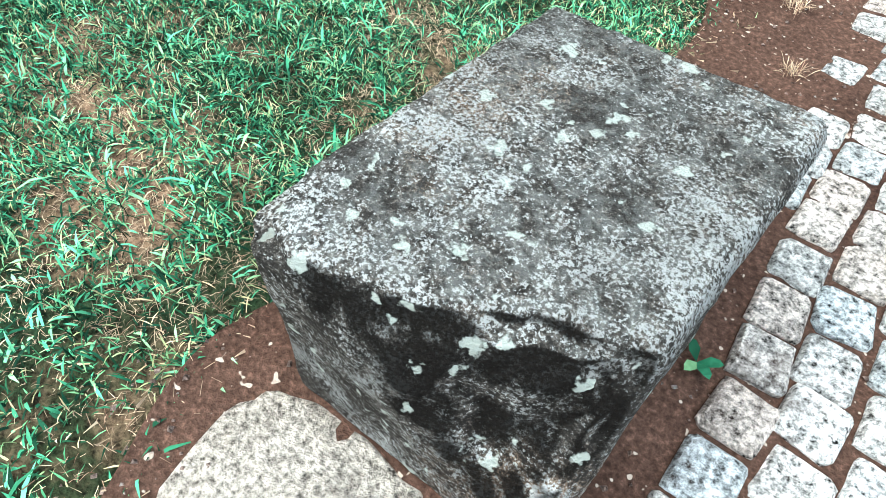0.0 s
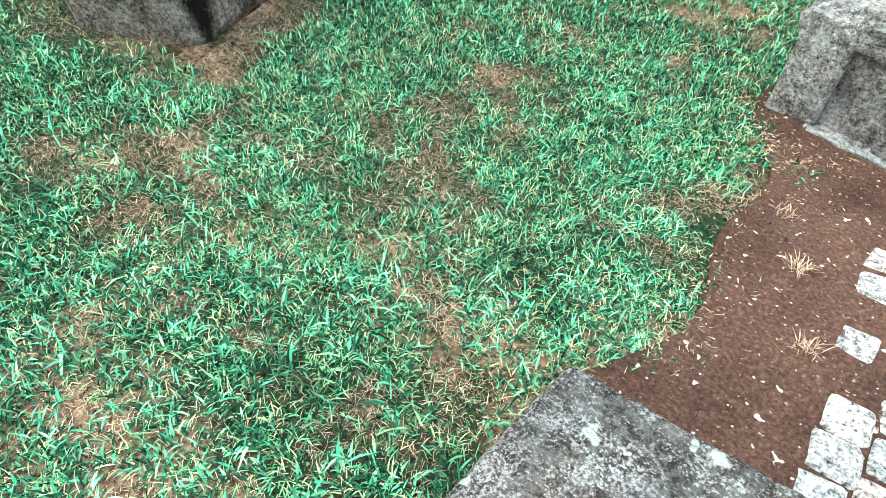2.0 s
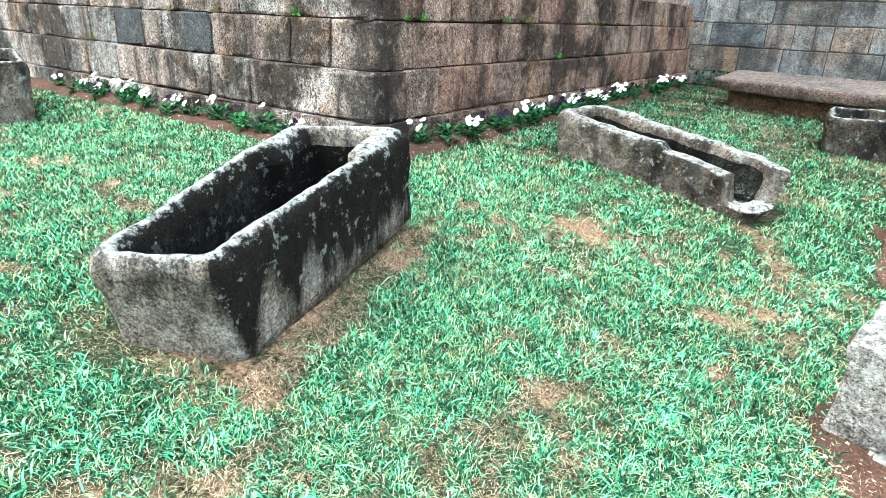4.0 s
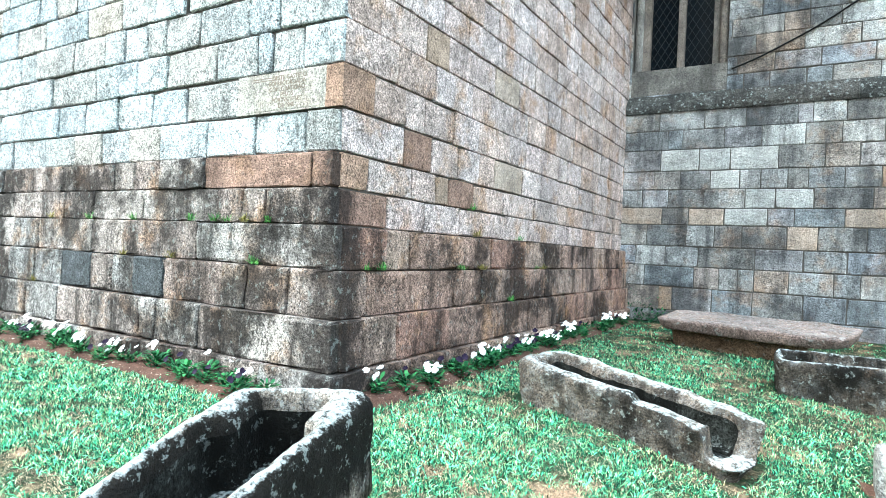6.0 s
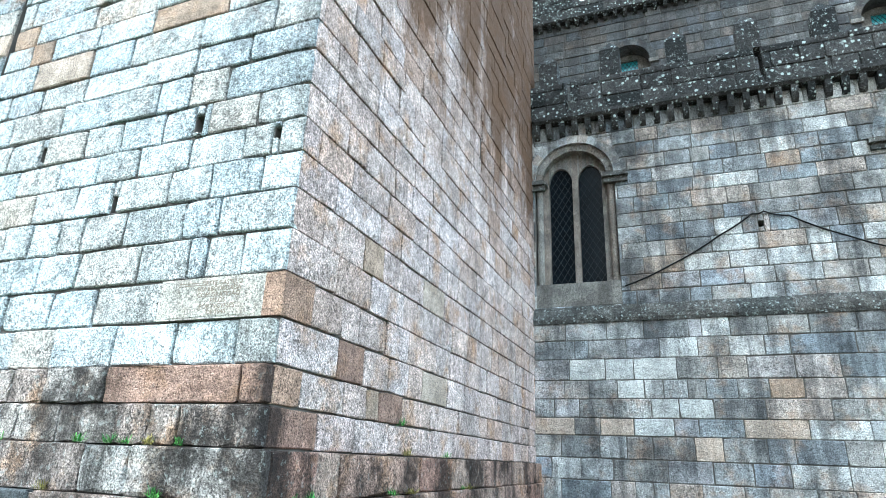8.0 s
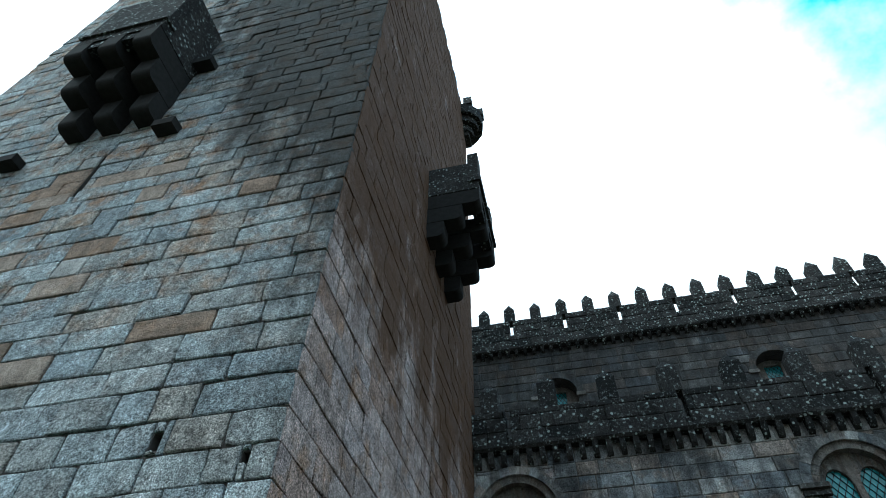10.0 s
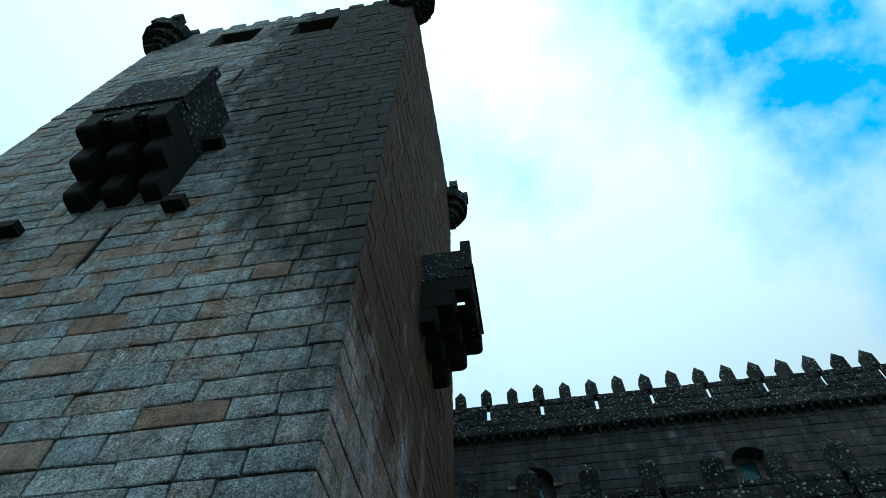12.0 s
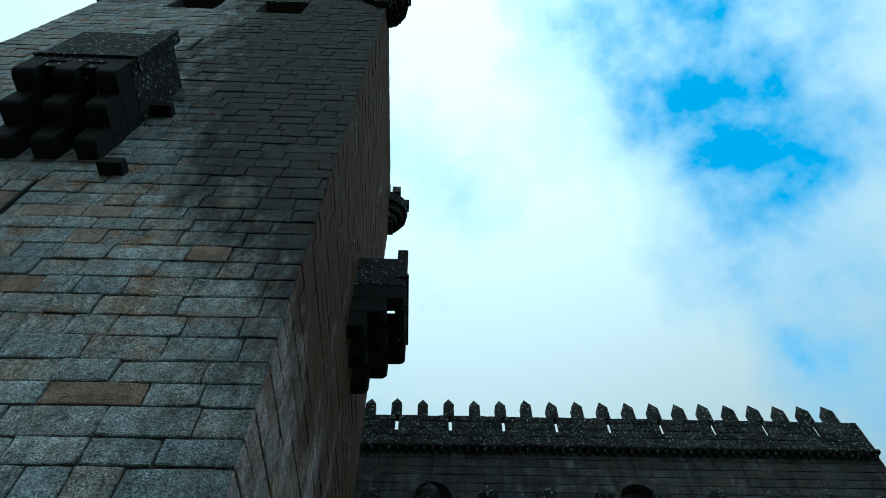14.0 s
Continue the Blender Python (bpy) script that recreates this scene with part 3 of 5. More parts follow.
core.box((-TW, 0.6, 0.4), (-TW + 0.6, TD - 0.6, TTOP))
core.box((-TW + 0.6, 0.6, 28.6), (-0.6, TD - 0.6, TTOP))
core.box((-TW + 0.6, 0.62, 0.4), (-0.62, 0.75, TTOP))
split_boxes("wall", core, mortar, tower)
tower_z = [3.05, 3.45, 3.85, 4.26, 4.66, 5.04, 5.40, 5.79, 6.20, 6.55, 6.96, 7.30, 7.66, 8.08] + heights(8.08, TTOP, rng, 0.36, 0.42)[1:]
plaque = (0.0, 1.36, 3.45, 3.85)
left_rows = [
    (3.05, 3.45, [0.4, 1.1, 1.83, 2.64, 3.25, 3.85]),
    (3.45, 3.85, [1.36, 2.21, 2.84, 3.53, 4.25]),
    (3.85, 4.26, [0.49, 0.9, 1.1, 1.74, 2.58, 3.17, 3.67, 4.04]),
    (4.26, 4.66, [0.82, 1.26, 2.04, 2.64, 2.99, 3.44, 3.85, 4.57]),
    (4.66, 5.04, [0.39, 1.0, 1.54, 2.24, 2.85, 3.53, 4.29]),
    (5.04, 5.40, [0.68, 1.36, 2.06, 2.65, 3.26, 3.95, 4.58]),
    (5.40, 5.79, [0.57, 1.18, 1.81, 2.41, 2.96, 3.6, 4.25]),
    (5.79, 6.20, [1.03, 1.51, 1.97, 2.69, 3.46, 4.34]),
]
right_rows = [
    (2.38, 2.72, [0.73, 1.42, 2.19, 3.53, 4.27, 5.42]),
    (2.72, 3.05, [0.4, 1.14, 1.63, 1.91, 2.52, 3.4, 4.48, 5.54]),
    (3.05, 3.45, [0.97, 1.51, 2.11, 2.65, 3.08, 3.99, 4.7, 5.53]),
    (3.45, 3.85, [0.43, 0.98, 1.34, 1.99, 2.6, 3.52, 4.07, 4.93]),
    (3.85, 4.26, [0.81, 1.52, 2.39, 2.81, 4.13]),
    (4.26, 4.66, [0.5, 1.32, 1.78, 2.35, 2.99, 3.77, 4.88]),
]
left_rects = laid(left_rows, -0.02, TW, rng, 0.4, 1.1, left_holes + [plaque]) + courses(-0.02, TW, tower_z[8:], rng, 0.38, 1.15, left_holes)
right_rects = laid(right_rows, 0.0, TD, rng, 0.4, 1.0, right_holes + [plaque_turn]) + courses(0.0, TD, tower_z[4:], rng, 0.34, 1.05, right_holes)
warm = random.Random(40)
warm_spots = [(5.0 + warm.gauss(0, 0.8), warm.uniform(6.4, 12.6), warm.choice([peach_stone, rusty_stone, peach_stone, pale_stone])) for k in range(16)]
warm_spots += [(warm.uniform(0.6, 4.0), warm.uniform(6.5, 13.0), warm.choice([peach_stone, pale_stone, rusty_stone])) for k in range(7)]
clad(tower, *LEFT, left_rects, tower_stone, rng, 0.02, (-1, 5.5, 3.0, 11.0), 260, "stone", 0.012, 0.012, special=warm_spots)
clad(tower, *RIGHT, right_rects, flank_stone, rng, 0.02, (-1, 7, 2.3, 9.5), 300, "stone", 0.008, 0.009, special=[
    (0.2, 2.9, orange_stone), (1.75, 2.9, rusty_stone), (1.2, 3.2, brown_stone), (1.5, 4.4, rusty_stone), (3.3, 4.4, peach_stone), (3.5, 3.2, peach_stone), (0.3, 2.5, brown_stone), (2.3, 2.9, brown_stone)])

# plinth: stepped courses, each a little prouder than the one above
plinth_rows = [
    (2.72, 3.05, 0.07, [0.24, 1.73, 2.49, 2.99, 3.39, 4.26, 4.58, 5.33, 6.14]),
    (2.38, 2.72, 0.075, [0.79, 1.11, 1.49, 2.21, 2.77, 3.77, 4.42, 5.76]),
    (1.98, 2.38, 0.11, [1.23, 1.77, 3.09, 3.74, 5.02, 5.63]),
    (1.55, 1.98, 0.15, [0.39, 0.92, 1.29, 2.25, 2.77, 3.22, 3.66, 4.31, 4.97]),
    (1.10, 1.55, 0.20, [1.19, 1.55, 2.24, 2.54, 3.5, 4.27, 5.05]),
    (0.70, 1.10, 0.27, [0.57, 2.4]),
]
plinth_right = {1.98: [0.58, 0.99, 1.58, 2.83, 3.93, 5.44], 1.55: [0.25, 1.86, 2.53, 3.39, 4.63, 6.24], 1.10: [0.18, 0.71, 1.69, 2.83], 0.70: [0.9, 2.1, 3.4]}
plinth_special = [(0.12, 2.9, brown_stone), (1.0, 2.9, brown_stone), (4.0, 1.8, soot_stone), (2.5, 1.8, soot_stone), (0.4, 2.5, plinth_stone)]
for bottom, top, out, joints in plinth_rows:
    o = (0, -out)
    start = -out - 0.034 if bottom < 2.3 else -0.02
    clad(tower, o, (-1, 0), (0, -1), laid([(bottom, top, joints)], start, TW, rng, 0.5, 1.1), plinth_stone, rng, 0.04, (-1, 6, 0, 4), 60, "stone", 0.024, 0.018, plinth_special)
    core = Shape()
    back_wall(core, o, (-1, 0), (0, -1), (start + 0.05, TW, bottom, top - 0.012), out + 0.05)
    part("plinth", core, mortar, tower)
    if bottom < 2.3:
        clad(tower, (out, 0), (0, 1), (1, 0), laid([(bottom, top, plinth_right[bottom])], -out + 0.03, TD, rng, 0.5, 1.1), plinth_flank, rng, 0.04, (-1, 7, 0, 4), 60, "stone", 0.024, 0.018)
        core = Shape()
        back_wall(core, (out, 0), (0, 1), (1, 0), (0.0, TD, bottom, top - 0.012), out + 0.05)
        part("plinth", core, mortar, tower)


def bracket(owner, o, n, u, zlow, zstep, reach, width, mat, count=3):
    """A stack of rounded corbels, each reaching further than the one below."""
    for i in range(count):
        out = reach * (i + 1) / count
        sh = Shape()
        prof = []
        z0, z1 = zlow + zstep * i, zlow + zstep * (i + 1) - 0.02
        r = min(0.17, out * 0.5)
        prof.append((-0.05, z0))
        prof += [(out - r + r * math.sin(a), z0 + r - r * math.cos(a)) for a in [math.pi / 2 * k / 6 for k in range(7)]]
        prof += [(out, z1), (-0.05, z1)]
        m = len(prof)
        for s in (-width / 2, width / 2):
            sh.v += [(o[0] + n[0] * d + u[0] * s, o[1] + n[1] * d + u[1] * s, z) for d, z in prof]
        sh.f = [tuple(range(m)), tuple(range(2 * m - 1, m - 1, -1))] + [(k, k + m, (k + 1) % m + m, (k + 1) % m) for k in range(m)]
        part("corbel", sh, mat, owner)


def wall_piece(o, u, n, a, b, c, d, z0, z1):
    p = (o[0] + u[0] * a + n[0] * c, o[1] + u[1] * a + n[1] * c)
    q = (o[0] + u[0] * b + n[0] * d, o[1] + u[1] * b + n[1] * d)
    return Shape().box((min(p[0], q[0]), min(p[1], q[1]), z0), (max(p[0], q[0]), max(p[1], q[1]), z1))


def machicolation(parent, o, u, n, width, reach, zlow, zbox, ztop, fins):
    """A defensive stone box on three stacked corbels."""
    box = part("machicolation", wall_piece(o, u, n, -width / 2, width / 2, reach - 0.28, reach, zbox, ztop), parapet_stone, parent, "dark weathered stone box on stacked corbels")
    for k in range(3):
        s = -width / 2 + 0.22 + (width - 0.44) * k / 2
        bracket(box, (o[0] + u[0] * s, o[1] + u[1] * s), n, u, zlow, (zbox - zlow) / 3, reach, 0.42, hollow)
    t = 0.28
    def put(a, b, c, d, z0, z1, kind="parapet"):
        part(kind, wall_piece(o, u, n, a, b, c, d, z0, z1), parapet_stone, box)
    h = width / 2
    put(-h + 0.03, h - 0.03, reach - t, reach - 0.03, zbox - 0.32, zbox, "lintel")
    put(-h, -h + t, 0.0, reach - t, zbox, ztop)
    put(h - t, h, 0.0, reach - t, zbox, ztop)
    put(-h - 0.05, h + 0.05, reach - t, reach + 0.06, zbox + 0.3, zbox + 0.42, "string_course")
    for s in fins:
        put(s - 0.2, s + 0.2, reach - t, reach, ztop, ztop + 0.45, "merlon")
    return box


machicolation(tower, (-5.38, 0), (1, 0), (0, -1), 2.05, 1.3, 12.95, 14.95, 17.3, (0.82,))
machicolation(tower, (0, 5.4), (0, 1), (1, 0), 2.3, 1.35, 13.35, 15.0, 16.2, (-0.95, 0.95))

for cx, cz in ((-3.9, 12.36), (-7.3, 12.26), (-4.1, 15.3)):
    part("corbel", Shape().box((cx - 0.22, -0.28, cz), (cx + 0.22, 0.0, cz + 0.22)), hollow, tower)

# battlements and corner turrets
def merlon_row(parent, o, u, n, length, z, size, gap, height, thick, mat, name="merlon"):
    s = 0.0
    while s + size <= length:
        sh = Shape()
        p = (o[0] + u[0] * s, o[1] + u[1] * s)
        q = (p[0] + u[0] * size - n[0] * thick, p[1] + u[1] * size - n[1] * thick)
        sh.box((min(p[0], q[0]), min(p[1], q[1]), z), (max(p[0], q[0]), max(p[1], q[1]), z + height))
        part(name, sh, mat, parent)
        s += size + gap


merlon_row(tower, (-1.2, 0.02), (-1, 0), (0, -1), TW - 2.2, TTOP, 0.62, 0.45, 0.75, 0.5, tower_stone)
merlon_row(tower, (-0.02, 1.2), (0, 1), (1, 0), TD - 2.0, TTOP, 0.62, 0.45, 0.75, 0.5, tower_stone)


def turret(parent, cx, cy, z0):
    """A small round corner turret on rings of corbels."""
    t = part("turret", Shape().box((cx - 0.35, cy - 0.35, z0 - 0.3), (cx + 0.35, cy + 0.35, z0 + 1.5)), parapet_stone, parent)
    for i, (r, lo, hi) in enumerate(((0.55, 0.0, 0.45), (0.8, 0.45, 0.9), (1.0, 0.9, 1.7))):
        sh = Shape()
        m = 12
        for z in (lo, hi):
            sh.v += [(cx + r * math.cos(2 * math.pi * k / m), cy + r * math.sin(2 * math.pi * k / m), z0 + z) for k in range(m)]
        sh.f = [tuple(range(m - 1, -1, -1)), tuple(range(m, 2 * m))] + [(k, (k + 1) % m, (k + 1) % m + m, k + m) for k in range(m)]
        part("ring", sh, parapet_stone, t)
    for k in range(6):
        a = 2 * math.pi * k / 6
        sh = Shape().box((cx + 0.85 * math.cos(a) - 0.2, cy + 0.85 * math.sin(a) - 0.2, z0 + 1.7), (cx + 0.85 * math.cos(a) + 0.2, cy + 0.85 * math.sin(a) + 0.2, z0 + 2.3))
        part("merlon", sh, parapet_stone, t)


for cx, cy, cz in ((-0.1, 0.1, 28.0), (-TW + 0.1, 0.1, 27.6), (-0.1, TD - 0.1, 27.4)):
    turret(tower, cx, cy, cz)

# ---- church nave ----
church = thing("church", "granite church nave with corbel tables and pointed merlons", "church")
NX = 17.0
NY, NUP = 9.65, 15.5
FRONT = ((0, NY), (1, 0), (0, -1))
LOW = ((0, NY - 0.12), (1, 0), (0, -1))
UPPER = ((-1.5, NUP), (1, 0), (0, -1))
nave_windows = [1.05, 8.6, 15.9]
win_holes = [(c - 0.98, c + 0.98, 5.86, 10.2) for c in nave_windows] + [(5.0, 5.11, 7.42, 7.55)]
upper_windows = [2.35, 10.4]
up_holes = [(c + 1.5 - 0.75, c + 1.5 + 0.75, 14.6, 17.3) for c in upper_windows]
core = Shape()
back_wall(core, *LOW, (-0.3, NX, 0.4, 5.6), 1.0)
back_wall(core, *FRONT, (-0.3, NX, 5.6, 11.0), 0.9, win_holes)
back_wall(core, *UPPER, (0, NX + 5.8, 9.0, 19.0), 0.9, up_holes)
core.box((-0.3, NY + 0.9, 10.4), (NX, NUP, 10.8))
split_boxes("wall", core, nave_mortar, church)
rng = random.Random(11)
nave_rows = [
    (5.02, 5.43, [0.75, 1.66, 2.45, 3.36, 3.62, 4.17, 4.88]),
    (4.60, 5.02, [0.94, 1.24, 2.06, 2.75, 3.51, 4.11, 4.77, 5.23]),
    (4.14, 4.60, [0.81, 1.59, 2.19, 3.06, 3.85, 4.4, 5.26]),
    (3.74, 4.14, [0.69, 1.22, 1.82, 2.38, 2.76, 3.24, 3.59, 4.18, 4.75, 5.37]),
    (3.34, 3.74, [0.45, 1.0, 1.71, 2.49, 3.04, 3.7, 4.64]),
    (2.98, 3.34, [0.88, 1.42, 2.12, 2.91, 3.38, 4.21]),
    (2.52, 2.98, [0.58, 1.39, 1.95, 2.46, 3.27, 3.79, 4.57]),
    (2.09, 2.52, [0.36, 0.98, 1.65, 2.72, 3.56, 4.28, 4.92]),
    (1.64, 2.09, [0.56, 1.59, 2.07, 2.42, 2.72, 3.33, 4.08, 4.5, 5.3]),
    (1.14, 1.64, [0.89, 1.16, 1.95, 2.71, 3.59, 4.3, 5.19]),
    (0.60, 1.14, [0.7, 1.5, 2.4, 3.3]),
]
clad(church, *LOW, laid(nave_rows, 0.0, NX, rng, 0.4, 1.15), nave_stone, rng, 0.015, (0, 8, 0, 6), 160, "stone", 0.009, 0.009, special=[
    (1.0, 1.4, rusty_stone), (5.0, 3.9, rusty_stone), (2.7, 3.5, pale_stone), (3.4, 3.5, pale_stone), (2.1, 3.9, pale_stone), (2.5, 3.1, pale_stone), (1.8, 3.1, peach_stone), (1.2, 4.4, pale_stone), (0.5, 3.1, peach_stone), (4.8, 3.1, peach_stone), (3.5, 2.7, peach_stone), (1.9, 4.4, pale_stone), (2.6, 4.4, pale_stone)])
up_z = heights(5.8, 10.75, rng, 0.34, 0.42)
clad(church, *FRONT, courses(0.0, NX, up_z, rng, 0.4, 0.95, win_holes), nave_stone, rng, 0.015, (0, 9, 5.5, 11), 140, "stone", 0.009, 0.009)
clad(church, *UPPER, courses(0.0, NX + 5.8, heights(11.2, 18.75, rng, 0.36, 0.46), rng, 0.5, 1.1, up_holes), nave_stone, rng, 0.015)


def long_bar(parent, name, prof, x0, x1, y, mat, bits=1.2, seed=3):
    """A moulding along +x; prof lists (out, z) round its section; cut into blocks."""
    rg = random.Random(seed)
    x = x0
    while x < x1 - 0.01:
        e = min(x1, x + bits * rg.uniform(0.75, 1.25))
        sh = Shape()
        m = len(prof)
        jit = rg.uniform(-0.008, 0.008)
        for s in (x + 0.004, e - 0.004):
            sh.v += [(s, y - d - jit, z) for d, z in prof]
        sh.f = [tuple(range(m)), tuple(range(2 * m - 1, m - 1, -1))] + [(k, k + m, (k + 1) % m + m, (k + 1) % m) for k in range(m)]
        part(name, sh, mat, parent)
        x = e


long_bar(church, "ledge", [(-0.3, 5.42), (0.17, 5.42), (0.19, 5.5), (0.17, 5.6), (0.02, 5.84), (-0.3, 5.84)], 0.0, NX, NY, ledge_stone)


def corbel_table(x0, x1, y, z, step, mat, tall=0.2):
    prof = [(0.0, 0.2 - tall), (0.07, 0.2 - tall), (0.15, 0.2 - 0.8 * tall), (0.21, 0.2 - 0.45 * tall), (0.23, 0.2), (0.0, 0.2)]
    x = x0
    while x < x1:
        one = Shape()
        m = len(prof)
        for s in (x, x + 0.14):
            one.v += [(s, y - d, z + h) for d, h in prof]
        one.f = [tuple(range(m)), tuple(range(2 * m - 1, m - 1, -1))] + [(k, k + m, (k + 1) % m + m, (k + 1) % m) for k in range(m)]
        part("corbel", one, mat, church)
        x += step
    long_bar(church, "cornice", [(0.0, z + 0.2), (0.24, z + 0.2), (0.3, z + 0.27), (0.3, z + 0.36), (0.2, z + 0.42), (0.0, z + 0.42)], x0, x1, y, mat)


corbel_table(0.1, NX, NY, 10.5, 0.33, parapet_stone, 0.36)
corbel_table(-1.3, NX + 4.3, NUP, 18.55, 0.36, parapet_stone)


def parapet(x0, x1, y, z0, z1, slit_first, slit_step, thick, seed):
    rg = random.Random(seed)
    slits = []
    s = slit_first
    while s < x1:
        slits.append((s - x0 - 0.07, s - x0 + 0.07, z1 - 0.8, z1))
        s += slit_step
    base = Shape()
    back_wall(base, (x0, y), (1, 0), (0, -1), (0, x1 - x0, z0, z1), thick, slits)
    split_boxes("parapet", base, parapet_stone, church)
    clad(church, (x0, y), (1, 0), (0, -1), courses(0, x1 - x0, heights(z0, z1, rg, 0.38, 0.46), rg, 0.5, 1.0, slits), parapet_stone, rg, 0.02)


def pointed_merlons(x0, x1, y, z, step, width, body, tip, thick=0.42):
    x = x0
    rg = random.Random(8)
    while x < x1:
        sh = Shape()
        w, t = width / 2, thick
        k = body * rg.uniform(0.93, 1.05)
        sh.v = [(x - w, y, z), (x + w, y, z), (x + w, y + t, z), (x - w, y + t, z),
                (x - w, y, z + k), (x + w, y, z + k), (x + w, y + t, z + k), (x - w, y + t, z + k), (x, y + t * 0.5, z + k + tip)]
        sh.f = [(0, 3, 2, 1), (0, 1, 5, 4), (1, 2, 6, 5), (2, 3, 7, 6), (3, 0, 4, 7), (4, 5, 8), (5, 6, 8), (6, 7, 8), (7, 4, 8)]
        part("merlon", sh, parapet_stone, church)
        x += step


parapet(0.0, NX, NY - 0.1, 10.92, 11.95, 1.0, 4.5, 0.45, 21)
pointed_merlons(0.5, NX, NY - 0.1, 11.95, 1.62, 0.5, 0.75, 0.35)
parapet(-1.5, NX + 4.3, NUP - 0.1, 18.97, 20.5, 0.805, 2.31, 0.14, 22)
pointed_merlons(-0.4, NX + 4.2, NUP - 0.1, 20.5, 1.155, 0.46, 0.66, 0.48)


def arch_points(cx, half, spring, rise, m=16):
    return [(cx - half * math.cos(math.pi * k / m), spring + rise * math.sin(math.pi * k / m)) for k in range(m + 1)]


def extrude(poly, y0, y1):
    """A prism from a polygon in x, z."""
    sh = Shape()
    m = len(poly)
    for y in (y0, y1):
        sh.v += [(x, y, z) for x, z in poly]
    sh.f = [tuple(range(m)), tuple(range(2 * m - 1, m - 1, -1))] + [(k, k + m, (k + 1) % m + m, (k + 1) % m) for k in range(m)]
    return sh


def arch_band(cx, y0, y1, r0, r1, spring, parent, mat, count=11, name="voussoir"):
    for k in range(count):
        a, b = [math.pi * (k + e) / count for e in (0.012, 0.988)]
        sub = [a + (b - a) * i / 3 for i in range(4)]
        poly = [(cx - r1 * math.cos(t), spring + r1 * math.sin(t)) for t in sub] + [(cx - r0 * math.cos(t), spring + r0 * math.sin(t)) for t in reversed(sub)]
        part(name, extrude(poly, y0, y1), mat, parent)


def lattice(parent, x0, x1, z0, z1, y, step, mat):
    sh = Shape()
    w = 0.008
    span = z1 - z0
    for sgn in (1, -1):
        i = -int(span / step) - 2
        while x0 + i * step < x1 + span:
            xa = x0 + i * step
            pts = []
            for z in (z0, z1):
                x = xa + sgn * (z - z0) * 0.62 if sgn > 0 else xa - (z - z0) * 0.62
                pts.append((x, z))
            (xa0, za), (xb0, zb) = pts
            slope = (xb0 - xa0) / (zb - za)
            lo, hi = x0, x1
            ta, tb = sorted(((lo - xa0) / slope, (hi - xa0) / slope))
            ta, tb = max(0.0, ta), min(zb - za, tb)
            if tb - ta > 0.02:
                p, q = (xa0 + slope * ta, za + ta), (xa0 + slope * tb, za + tb)
                sh.add([(p[0] - w, y, p[1]), (p[0] + w, y, p[1]), (q[0] + w, y, q[1]), (q[0] - w, y, q[1]),
                        (p[0] - w, y + 0.01, p[1]), (p[0] + w, y + 0.01, p[1]), (q[0] + w, y + 0.01, q[1]), (q[0] - w, y + 0.01, q[1])],
                       [(0, 1, 2, 3), (7, 6, 5, 4), (0, 3, 7, 4), (1, 5, 6, 2)])
            i += 1
    part("lead_lattice", sh, mat, parent)


